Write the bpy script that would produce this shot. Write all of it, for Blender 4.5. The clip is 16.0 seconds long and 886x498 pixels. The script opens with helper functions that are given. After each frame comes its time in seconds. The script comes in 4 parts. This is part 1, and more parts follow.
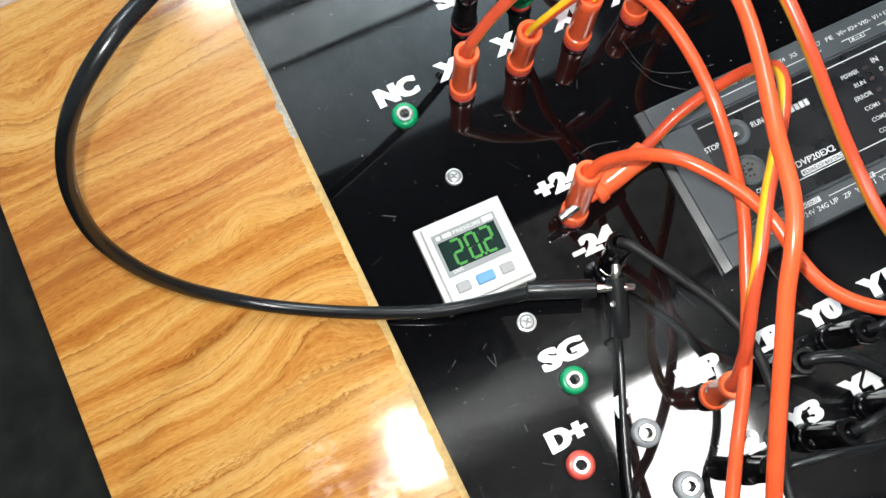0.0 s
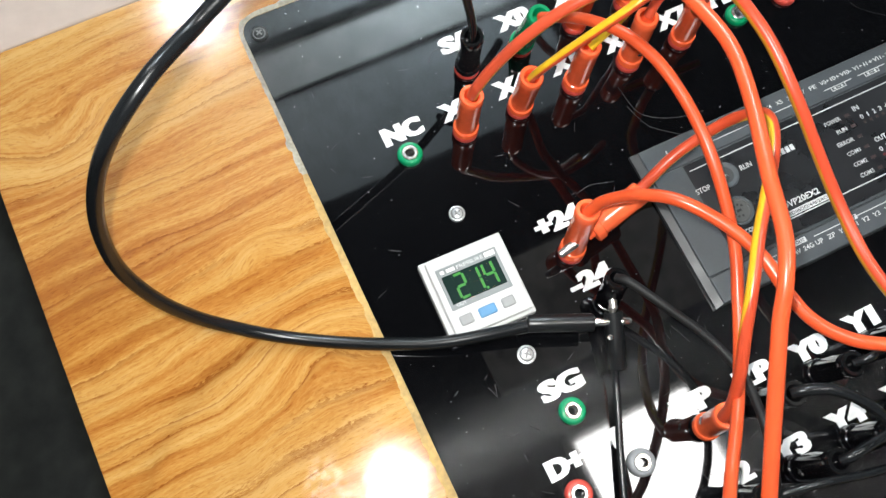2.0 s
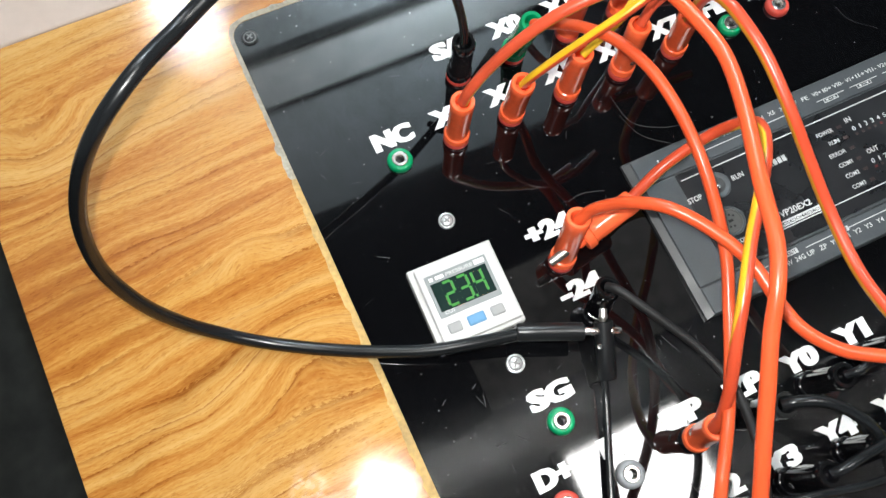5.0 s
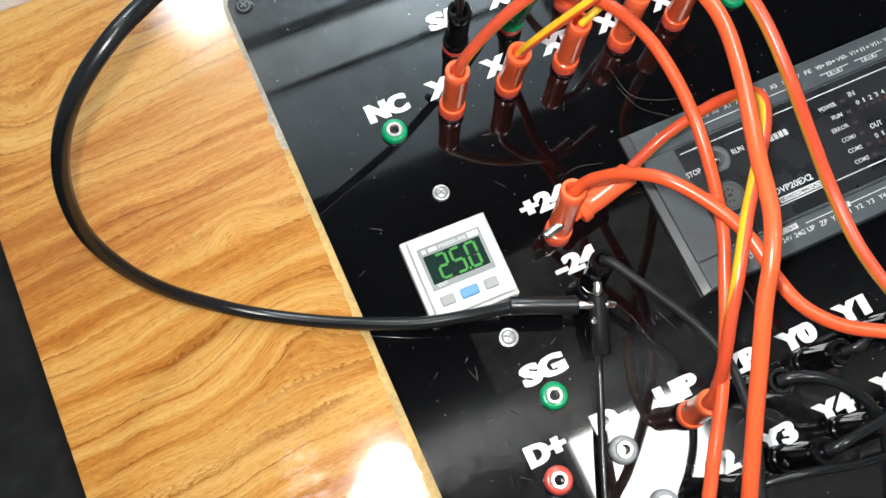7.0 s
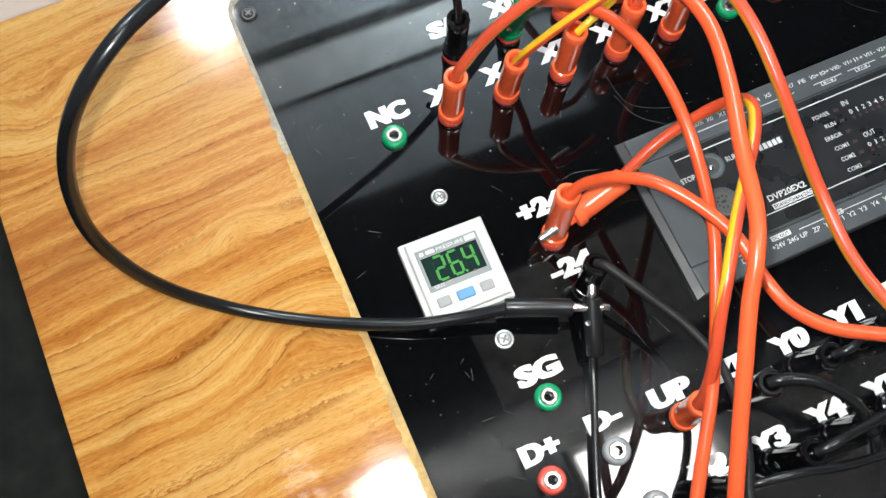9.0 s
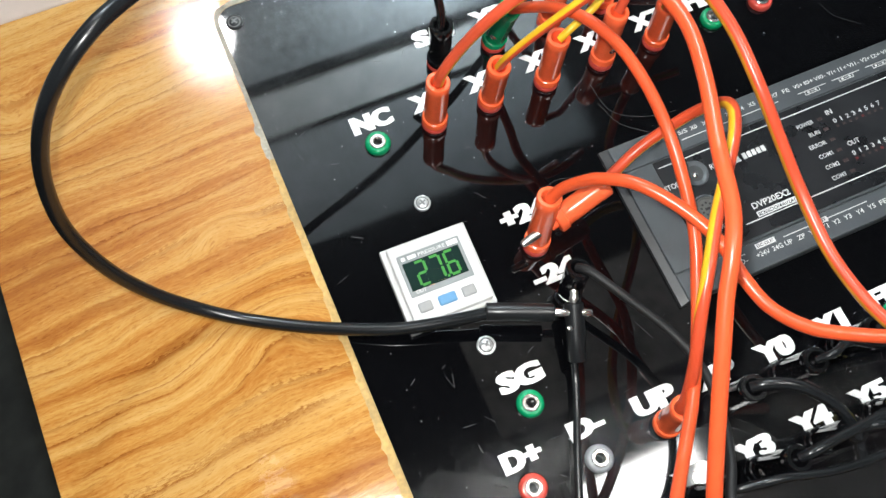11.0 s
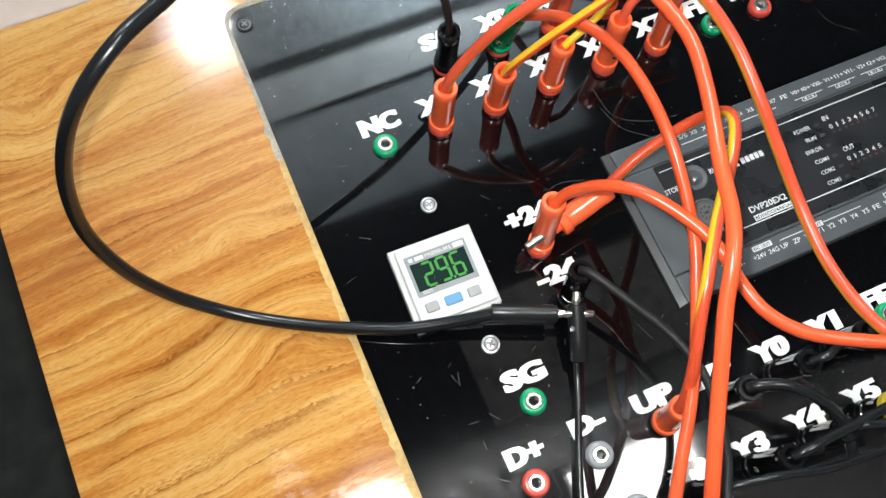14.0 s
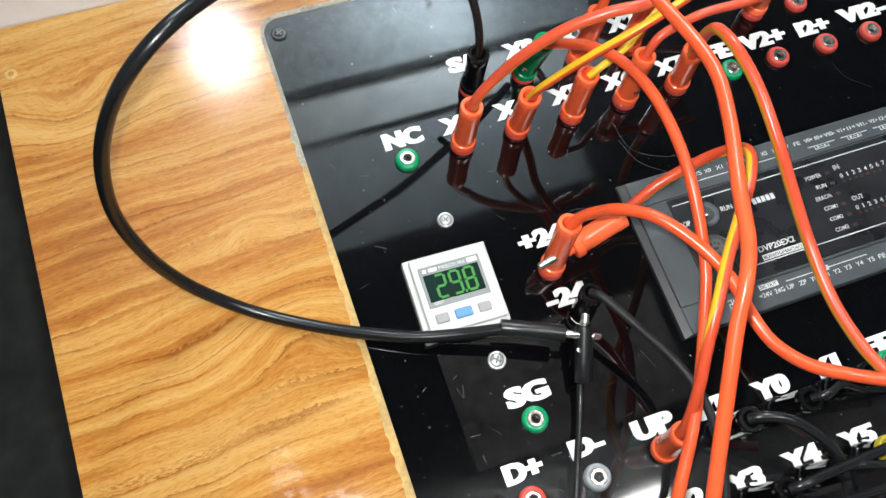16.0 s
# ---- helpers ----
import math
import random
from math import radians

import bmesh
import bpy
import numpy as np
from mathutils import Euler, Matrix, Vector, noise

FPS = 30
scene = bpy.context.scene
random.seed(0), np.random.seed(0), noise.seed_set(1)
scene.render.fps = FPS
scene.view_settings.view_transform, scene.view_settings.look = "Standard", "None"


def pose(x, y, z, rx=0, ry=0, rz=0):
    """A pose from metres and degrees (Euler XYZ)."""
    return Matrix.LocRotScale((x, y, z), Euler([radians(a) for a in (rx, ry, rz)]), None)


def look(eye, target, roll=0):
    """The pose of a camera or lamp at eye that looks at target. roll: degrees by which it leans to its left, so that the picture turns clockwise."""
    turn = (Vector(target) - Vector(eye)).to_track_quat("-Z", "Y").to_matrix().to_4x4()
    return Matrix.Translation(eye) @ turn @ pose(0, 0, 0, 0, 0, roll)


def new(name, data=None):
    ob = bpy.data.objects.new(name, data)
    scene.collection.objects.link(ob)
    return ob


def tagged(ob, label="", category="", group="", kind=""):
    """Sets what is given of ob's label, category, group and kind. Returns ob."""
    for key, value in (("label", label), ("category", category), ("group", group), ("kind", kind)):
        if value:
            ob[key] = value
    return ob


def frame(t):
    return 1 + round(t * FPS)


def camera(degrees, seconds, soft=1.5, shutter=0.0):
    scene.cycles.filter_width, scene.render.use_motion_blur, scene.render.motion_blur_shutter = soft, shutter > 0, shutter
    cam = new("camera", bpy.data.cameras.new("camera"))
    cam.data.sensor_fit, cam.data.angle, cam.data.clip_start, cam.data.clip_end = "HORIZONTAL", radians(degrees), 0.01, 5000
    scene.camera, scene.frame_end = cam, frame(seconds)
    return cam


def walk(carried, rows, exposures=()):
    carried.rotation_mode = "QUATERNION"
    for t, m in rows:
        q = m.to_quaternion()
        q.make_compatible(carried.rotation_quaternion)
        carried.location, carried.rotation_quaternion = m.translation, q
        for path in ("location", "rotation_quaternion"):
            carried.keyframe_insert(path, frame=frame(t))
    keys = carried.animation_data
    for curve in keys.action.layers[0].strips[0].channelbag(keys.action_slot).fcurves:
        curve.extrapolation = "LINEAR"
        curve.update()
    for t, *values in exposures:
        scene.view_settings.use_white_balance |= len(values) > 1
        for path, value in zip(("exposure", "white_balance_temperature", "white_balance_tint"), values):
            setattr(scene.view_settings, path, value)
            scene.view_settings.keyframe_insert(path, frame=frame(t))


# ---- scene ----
cam = camera(54.0, 16.0, soft=1.5)
PATH = [
    (0, (-0.05690, -0.14601, 0.37363), (-0.00985, -0.06107, -0.01441), 3.213),
    (0.5, (-0.06193, -0.14637, 0.38149), (-0.01072, -0.05631, -0.00486), 3.846),
    (1, (-0.06210, -0.14680, 0.38250), (-0.00889, -0.05435, -0.00302), 3.965),
    (1.5, (-0.06789, -0.14407, 0.38669), (-0.01359, -0.05140, 0.00138), 5.380),
    (2, (-0.06916, -0.14597, 0.38693), (-0.00648, -0.04986, 0.00374), 7.835),
    (2.5, (-0.06945, -0.14871, 0.38632), (0.00018, -0.04960, 0.00510), 9.493),
    (3, (-0.06606, -0.14758, 0.38516), (-0.00539, -0.05305, 0.00125), 7.516),
    (3.5, (-0.06678, -0.14472, 0.38258), (-0.00555, -0.05292, -0.00190), 9.022),
    (3.7, (-0.06763, -0.14323, 0.38149), (-0.00351, -0.05061, -0.00233), 9.946),
    (5.8, (-0.06853, -0.15209, 0.38252), (0.00022, -0.05091, 0.00168), 9.531),
    (6, (-0.06609, -0.15245, 0.37723), (-0.00181, -0.05801, -0.00611), 9.596),
    (6.5, (-0.06527, -0.14998, 0.37598), (-0.00515, -0.05685, -0.00836), 9.115),
    (7, (-0.06390, -0.15433, 0.37615), (-0.00161, -0.05911, -0.00733), 9.052),
    (7.5, (-0.06297, -0.15665, 0.37888), (0.00125, -0.06268, -0.00458), 10.284),
    (8, (-0.06454, -0.15388, 0.38025), (-0.00178, -0.05790, -0.00296), 9.419),
    (8.5, (-0.06327, -0.15467, 0.38109), (0.00010, -0.05611, -0.00136), 8.995),
    (9, (-0.06240, -0.16309, 0.38140), (-0.00114, -0.05997, -0.00019), 7.123),
    (11.3, (-0.05861, -0.17686, 0.37548), (0.00912, -0.06024, -0.00110), 6.858),
    (11.5, (-0.06325, -0.16164, 0.38238), (0.00571, -0.05820, 0.00219), 9.914),
    (12, (-0.06091, -0.16185, 0.38443), (0.00511, -0.05604, 0.00437), 8.501),
    (12.5, (-0.06033, -0.16415, 0.38560), (0.00800, -0.05826, 0.00597), 9.407),
    (13, (-0.05956, -0.16389, 0.38609), (0.00894, -0.05923, 0.00615), 9.872),
    (13.5, (-0.06264, -0.16747, 0.38717), (0.00545, -0.05760, 0.00863), 8.621),
    (14, (-0.06321, -0.17103, 0.38785), (0.00347, -0.06161, 0.00893), 8.344),
    (14.5, (-0.06765, -0.17877, 0.39048), (0.00148, -0.06121, 0.01445), 7.894),
    (15, (-0.07080, -0.17487, 0.39240), (0.00035, -0.05963, 0.01603), 10.683),
    (15.5, (-0.07292, -0.17447, 0.37985), (0.00109, -0.05635, 0.00493), 12.575),
    (16, (-0.07808, -0.18271, 0.38911), (-0.00213, -0.05590, 0.01743), 12.366),
]
walk(cam, [(t, look(eye, target, roll)) for t, eye, target, roll in PATH])

U = 0.01  # lengths below are in centimetres, scaled to metres when a mesh is linked

# ---- world and exposure ----
world = bpy.data.worlds.new("room_air")
scene.world = world
world.use_nodes = True
world.node_tree.nodes["Background"].inputs[0].default_value = (0.6, 0.7, 0.8, 1)
world.node_tree.nodes["Background"].inputs[1].default_value = 0.05
scene.view_settings.exposure = 0.32


# ---- materials ----
def material(name, color, rough=0.5, metal=0.0, grain=0.0, scale=300.0, bump=0.0, spec=0.5, glow=None, power=0.0):
    m = bpy.data.materials.new(name)
    m.use_nodes = True
    nt = m.node_tree
    b = nt.nodes["Principled BSDF"]
    b.inputs["Base Color"].default_value = (*color, 1)
    b.inputs["Roughness"].default_value = rough
    b.inputs["Metallic"].default_value = metal
    b.inputs["Specular IOR Level"].default_value = spec
    if glow:
        b.inputs["Emission Color"].default_value = (*glow, 1)
        b.inputs["Emission Strength"].default_value = power
    if grain or bump:
        tc = nt.nodes.new("ShaderNodeTexCoord")
        n1 = nt.nodes.new("ShaderNodeTexNoise")
        n1.inputs["Scale"].default_value = scale
        n1.inputs["Detail"].default_value = 5
        n2 = nt.nodes.new("ShaderNodeTexNoise")
        n2.inputs["Scale"].default_value = scale / 9
        n2.inputs["Detail"].default_value = 3
        for n in (n1, n2):
            nt.links.new(tc.outputs["Object"], n.inputs["Vector"])
        add = nt.nodes.new("ShaderNodeMath")
        add.operation = "ADD"
        nt.links.new(n1.outputs["Fac"], add.inputs[0])
        nt.links.new(n2.outputs["Fac"], add.inputs[1])
        if grain:
            ramp = nt.nodes.new("ShaderNodeMapRange")
            ramp.inputs["From Min"].default_value, ramp.inputs["From Max"].default_value = 0.7, 1.3
            ramp.inputs["To Min"].default_value, ramp.inputs["To Max"].default_value = 1 - grain, 1 + grain
            nt.links.new(add.outputs[0], ramp.inputs["Value"])
            hsv = nt.nodes.new("ShaderNodeHueSaturation")
            hsv.inputs["Color"].default_value = (*color, 1)
            nt.links.new(ramp.outputs[0], hsv.inputs["Value"])
            nt.links.new(hsv.outputs[0], b.inputs["Base Color"])
            rr = nt.nodes.new("ShaderNodeMapRange")
            rr.inputs["From Min"].default_value, rr.inputs["From Max"].default_value = 0.3, 0.7
            rr.inputs["To Min"].default_value, rr.inputs["To Max"].default_value = rough * 0.8, min(1, rough * 1.25)
            nt.links.new(n2.outputs["Fac"], rr.inputs["Value"])
            nt.links.new(rr.outputs[0], b.inputs["Roughness"])
        if bump:
            bp = nt.nodes.new("ShaderNodeBump")
            bp.inputs["Strength"].default_value = bump
            bp.inputs["Distance"].default_value = 0.0005
            nt.links.new(add.outputs[0], bp.inputs["Height"])
            nt.links.new(bp.outputs[0], b.inputs["Normal"])
    return m


def wood_material():
    """Glossy printed oak laminate: bands, cathedral arches and feathered dark lines running along x."""
    m = material("oak_laminate", (0.5, 0.25, 0.08), rough=0.2, spec=0.5)
    nt = m.node_tree
    b = nt.nodes["Principled BSDF"]
    N, L = nt.nodes.new, nt.links.new
    tc = N("ShaderNodeTexCoord")

    def math_(op, x, y=0.0):
        n = N("ShaderNodeMath")
        n.operation = op
        for k, v in enumerate((x, y)):
            if isinstance(v, (int, float)):
                n.inputs[k].default_value = v
            else:
                L(v, n.inputs[k])
        return n.outputs[0]

    def span(x, a0, a1, b0, b1):
        n = N("ShaderNodeMapRange")
        for k, v in zip(("From Min", "From Max", "To Min", "To Max"), (a0, a1, b0, b1)):
            n.inputs[k].default_value = v
        L(x, n.inputs["Value"])
        return n.outputs[0]

    def stretched(vec, sx, sy, detail=3, rough=0.5, at=0.0):
        mp = N("ShaderNodeMapping")
        mp.inputs["Scale"].default_value = (sx, sy, 1)
        mp.inputs["Location"].default_value = (at, at * 1.7, 0)
        L(vec, mp.inputs["Vector"])
        n = N("ShaderNodeTexNoise")
        n.noise_dimensions = "2D"
        n.inputs["Scale"].default_value = 1.0
        n.inputs["Detail"].default_value = detail
        n.inputs["Roughness"].default_value = rough
        L(mp.outputs[0], n.inputs["Vector"])
        return n.outputs["Fac"]

    flat = tc.outputs["Object"]
    pos = N("ShaderNodeSeparateXYZ")
    L(flat, pos.inputs[0])
    px, py = pos.outputs[0], pos.outputs[1]

    def arch(cx, cy, wx, wy, rise):
        """A hump in the grain round (cx, cy)."""
        u = math_("DIVIDE", math_("SUBTRACT", px, cx), wx)
        v = math_("DIVIDE", math_("SUBTRACT", py, cy), wy)
        r = math_("ADD", math_("MULTIPLY", u, u), math_("MULTIPLY", v, v))
        return math_("MULTIPLY", math_("EXPONENT", math_("MULTIPLY", r, -1.0)), rise)

    swing = math_("MULTIPLY", math_("SUBTRACT", stretched(flat, 7, 11, 1), 0.5), 0.014)
    small = math_("MULTIPLY", math_("SUBTRACT", stretched(flat, 26, 40, 2, 0.5, 3.1), 0.5), 0.006)
    bent = math_("ADD", math_("ADD", py, swing), small)
    for hump in ((-0.075, -0.066, 0.026, 0.022, -0.017), (-0.083, -0.012, 0.014, 0.010, -0.006), (-0.15, 0.07, 0.03, 0.02, 0.014)):
        bent = math_("ADD", bent, arch(*hump))
    bent = math_("ADD", bent, math_("MULTIPLY", px, -0.05))
    turned = N("ShaderNodeCombineXYZ")
    L(px, turned.inputs[0])
    L(bent, turned.inputs[1])
    grain = turned.outputs[0]

    broad = stretched(grain, 3.5, 42, 2, 0.45, 1.3)
    band = stretched(grain, 8, 170, 3, 0.6, 5.2)
    fib = stretched(grain, 70, 800, 4, 0.65)
    tick = stretched(grain, 330, 1500, 2, 0.6, 2.7)
    tone = math_("ADD", math_("ADD", math_("MULTIPLY", broad, 0.36), math_("MULTIPLY", band, 0.36)), math_("ADD", math_("MULTIPLY", fib, 0.16), math_("MULTIPLY", tick, 0.12)))
    # broad streaks laid over the tone at set places: one paler, two browner
    for streak in ((-0.09, -0.098, 0.08, 0.017, 0.075), (-0.10, -0.135, 0.09, 0.010, -0.05), (-0.12, 0.018, 0.08, 0.012, -0.04)):
        tone = math_("ADD", tone, arch(*streak))
    col = N("ShaderNodeValToRGB")
    cr = col.color_ramp
    cr.elements[0].position, cr.elements[0].color = 0.36, (0.35, 0.122, 0.021, 1)
    cr.elements[1].position, cr.elements[1].color = 0.62, (0.60, 0.345, 0.112, 1)
    for at, c in ((0.45, (0.445, 0.182, 0.035, 1)), (0.52, (0.53, 0.265, 0.065, 1))):
        e = cr.elements.new(at)
        e.color = c
    L(tone, col.inputs["Fac"])

    # ring lines: sharp on one side, feathered on the other, broken along the grain
    ruffle = math_("MULTIPLY", math_("SUBTRACT", tick, 0.5), 0.28)
    uneven = math_("MULTIPLY", stretched(grain, 5, 60, 2, 0.5, 7.7), 2.0)
    ring = math_("FRACT", math_("ADD", math_("ADD", math_("MULTIPLY", bent, 118.0), uneven), ruffle))
    line = N("ShaderNodeValToRGB")
    cr = line.color_ramp
    cr.elements[0].position, cr.elements[0].color = 0.0, (0.5, 0.5, 0.5, 1)
    cr.elements[1].position, cr.elements[1].color = 1.0, (0.85, 0.85, 0.85, 1)
    for at, v in ((0.04, 0.06), (0.5, 0.0), (0.84, 0.16), (0.95, 0.6)):
        e = cr.elements.new(at)
        e.color = (v, v, v, 1)
    L(ring, line.inputs["Fac"])
    patch = span(stretched(grain, 13, 60, 2, 0.5, 9.4), 0.40, 0.60, 0.05, 1.0)
    dark = N("ShaderNodeMix")
    dark.data_type = "RGBA"
    dark.blend_type = "MULTIPLY"
    dark.inputs["B"].default_value = (0.46, 0.27, 0.13, 1)
    L(math_("MULTIPLY", line.outputs["Color"], patch), dark.inputs["Factor"])
    L(col.outputs["Color"], dark.inputs["A"])
    pores = N("ShaderNodeMix")
    pores.data_type = "RGBA"
    pores.blend_type = "MULTIPLY"
    pores.inputs["B"].default_value = (0.6, 0.42, 0.27, 1)
    L(span(stretched(grain, 190, 1500, 2, 0.6, 4.4), 0.57, 0.72, 0.0, 0.5), pores.inputs["Factor"])
    L(dark.outputs["Result"], pores.inputs["A"])
    L(pores.outputs["Result"], b.inputs["Base Color"])
    # dried glue smears dull the gloss near the panel's edge
    smear = math_("ADD", arch(-0.098, -0.128, 0.007, 0.013, 1.0), arch(-0.082, -0.150, 0.010, 0.006, 0.9))
    smear = math_("MULTIPLY", smear, span(stretched(flat, 160, 230, 4, 0.6, 6.1), 0.42, 0.56, 0.0, 1.0))
    L(math_("ADD", span(stretched(flat, 40, 40, 4), 0.3, 0.7, 0.095, 0.135), math_("MULTIPLY", smear, 0.4)), b.inputs["Roughness"])
    bp = N("ShaderNodeBump")
    bp.inputs["Strength"].default_value = 0.05
    bp.inputs["Distance"].default_value = 0.0004
    L(fib, bp.inputs["Height"])
    sway = N("ShaderNodeBump")
    sway.inputs["Strength"].default_value = 0.035
    sway.inputs["Distance"].default_value = 0.0008
    L(stretched(flat, 150, 260, 4, 0.6), sway.inputs["Height"])
    L(sway.outputs[0], bp.inputs["Normal"])
    L(bp.outputs[0], b.inputs["Normal"])
    return m


def acrylic_material():
    """Black gloss sheet with dust specks and fine wiping scratches."""
    m = material("black_acrylic", (0.0016, 0.0017, 0.0022), rough=0.05, spec=0.55)
    nt = m.node_tree
    b = nt.nodes["Principled BSDF"]
    N, L = nt.nodes.new, nt.links.new
    tc = N("ShaderNodeTexCoord")
    vor = N("ShaderNodeTexVoronoi")
    vor.voronoi_dimensions = "2D"
    vor.inputs["Scale"].default_value = 125
    L(tc.outputs["Object"], vor.inputs["Vector"])
    speck = N("ShaderNodeMath")
    speck.operation = "LESS_THAN"
    size = N("ShaderNodeMapRange")
    size.inputs["To Min"].default_value, size.inputs["To Max"].default_value = 0.004, 0.034
    tint = N("ShaderNodeSeparateColor")
    L(vor.outputs["Color"], tint.inputs[0])
    L(tint.outputs[1], size.inputs["Value"])
    L(size.outputs[0], speck.inputs[1])
    L(vor.outputs["Distance"], speck.inputs[0])
    sepc = N("ShaderNodeSeparateColor")
    L(vor.outputs["Color"], sepc.inputs[0])
    some = N("ShaderNodeMath")
    some.operation = "GREATER_THAN"
    some.inputs[1].default_value = 0.7
    L(sepc.outputs[0], some.inputs[0])
    both = N("ShaderNodeMath")
    both.operation = "MULTIPLY"
    L(speck.outputs[0], both.inputs[0])
    L(some.outputs[0], both.inputs[1])
    mix = N("ShaderNodeMix")
    mix.data_type = "RGBA"
    mix.inputs["A"].default_value = (0.0016, 0.0017, 0.0022, 1)
    mix.inputs["B"].default_value = (0.42, 0.42, 0.43, 1)
    L(both.outputs[0], mix.inputs["Factor"])
    L(mix.outputs["Result"], b.inputs["Base Color"])
    haze = N("ShaderNodeTexNoise")
    haze.inputs["Scale"].default_value = 14
    haze.inputs["Detail"].default_value = 6
    L(tc.outputs["Object"], haze.inputs["Vector"])
    rr = N("ShaderNodeMapRange")
    rr.inputs["From Min"].default_value, rr.inputs["From Max"].default_value = 0.35, 0.75
    rr.inputs["To Min"].default_value, rr.inputs["To Max"].default_value = 0.015, 0.07
    L(haze.outputs["Fac"], rr.inputs["Value"])
    L(rr.outputs[0], b.inputs["Roughness"])
    # the scratched lacquer scatters a faint wide sheen round the lamps
    worn = N("ShaderNodeMapRange")
    worn.inputs["From Min"].default_value, worn.inputs["From Max"].default_value = 0.38, 0.66
    worn.inputs["To Min"].default_value, worn.inputs["To Max"].default_value = 0.03, 0.24
    streaks = N("ShaderNodeMapping")
    streaks.inputs["Scale"].default_value = (1200, 130, 60)
    streaks.inputs["Rotation"].default_value = (0, 0, radians(6))
    L(tc.outputs["Object"], streaks.inputs["Vector"])
    wear = N("ShaderNodeTexNoise")
    wear.inputs["Scale"].default_value = 1.0
    wear.inputs["Detail"].default_value = 3
    L(streaks.outputs[0], wear.inputs["Vector"])
    L(wear.outputs["Fac"], worn.inputs["Value"])
    L(worn.outputs[0], b.inputs["Coat Weight"])
    scr = N("ShaderNodeMapping")
    scr.inputs["Scale"].default_value = (3200, 190, 60)
    scr.inputs["Rotation"].default_value = (0, 0, radians(6))
    L(tc.outputs["Object"], scr.inputs["Vector"])
    lines = N("ShaderNodeTexNoise")
    lines.inputs["Scale"].default_value = 1.0
    lines.inputs["Detail"].default_value = 4
    L(scr.outputs[0], lines.inputs["Vector"])
    bp = N("ShaderNodeBump")
    bp.inputs["Strength"].default_value = 0.65
    bp.inputs["Distance"].default_value = 0.0003
    L(lines.outputs["Fac"], bp.inputs["Height"])
    L(bp.outputs[0], b.inputs["Coat Normal"])
    b.inputs["Coat Roughness"].default_value = 0.13
    b.inputs["Coat Tint"].default_value = (0.8, 0.88, 1, 1)
    return m


def cable_material(name, base, stripe, centre, width, rough=0.29):
    """PVC insulation with a lengthwise stripe; u runs round the cable."""
    m = material(name, base, rough=rough, spec=0.5)
    nt = m.node_tree
    b = nt.nodes["Principled BSDF"]
    N, L = nt.nodes.new, nt.links.new
    uv = N("ShaderNodeUVMap")
    sep = N("ShaderNodeSeparateXYZ")
    L(uv.outputs[0], sep.inputs[0])
    off = N("ShaderNodeMath")
    off.operation = "SUBTRACT"
    off.inputs[1].default_value = centre
    L(sep.outputs[0], off.inputs[0])
    pp = N("ShaderNodeMath")
    pp.operation = "PINGPONG"
    pp.inputs[1].default_value = 0.5
    L(off.outputs[0], pp.inputs[0])
    inside = N("ShaderNodeMapRange")
    inside.inputs["From Min"].default_value, inside.inputs["From Max"].default_value = width / 2 - 0.02, width / 2 + 0.02
    inside.inputs["To Min"].default_value, inside.inputs["To Max"].default_value = 1, 0
    L(pp.outputs[0], inside.inputs["Value"])
    mix = N("ShaderNodeMix")
    mix.data_type = "RGBA"
    mix.inputs["A"].default_value = (*base, 1)
    mix.inputs["B"].default_value = (*stripe, 1)
    L(inside.outputs[0], mix.inputs["Factor"])
    tc = N("ShaderNodeTexCoord")
    n = N("ShaderNodeTexNoise")
    n.inputs["Scale"].default_value = 60
    n.inputs["Detail"].default_value = 4
    L(tc.outputs["Object"], n.inputs["Vector"])
    r = N("ShaderNodeMapRange")
    r.inputs["To Min"].default_value, r.inputs["To Max"].default_value = 0.82, 1.15
    L(n.outputs["Fac"], r.inputs["Value"])
    hsv = N("ShaderNodeHueSaturation")
    L(mix.outputs["Result"], hsv.inputs["Color"])
    L(r.outputs[0], hsv.inputs["Value"])
    L(hsv.outputs[0], b.inputs["Base Color"])
    return m


ORANGE = (0.74, 0.09, 0.025)
M_wood = wood_material()
M_panel = acrylic_material()
M_mdf = material("bare_fibreboard", (0.5, 0.33, 0.12), rough=0.7, grain=0.25, scale=500, bump=0.4)
M_chip = material("chipped_grey_edge", (0.36, 0.33, 0.26), rough=0.8, grain=0.35, scale=600, bump=0.6)
M_table = material("black_tabletop", (0.008, 0.0085, 0.0075), rough=0.55, spec=0.15, grain=0.7, scale=90, bump=0.1)
M_beige = material("pinkish_beige_board", (0.5, 0.4, 0.34), rough=0.55, grain=0.08, scale=80)
M_white = material("white_paint_lettering", (0.86, 0.86, 0.85), rough=0.45, grain=0.05, scale=500)
M_red = material("red_plastic", (1.0, 0.15, 0.05), rough=0.2, grain=0.08, scale=250, spec=0.5)
M_redcap = material("red_jack_plastic", (0.58, 0.07, 0.05), rough=0.25, grain=0.08, scale=250)
M_green = material("green_plastic", (0.0, 0.27, 0.1), rough=0.25, grain=0.08, scale=250)
M_black = material("black_plastic", (0.004, 0.004, 0.005), rough=0.12, grain=0.2, scale=250)
M_rim = material("worn_black_rim", (0.006, 0.0065, 0.007), rough=0.12, grain=0.3, scale=250)
M_sleeve = material("black_rubber_sleeve", (0.008, 0.009, 0.01), rough=0.33, grain=0.2, scale=200, bump=0.05)
M_grey = material("grey_jack_plastic", (0.28, 0.29, 0.3), rough=0.35, grain=0.1, scale=250)
M_yellow = material("yellow_plastic", (0.6, 0.47, 0.02), rough=0.4, grain=0.1, scale=250)
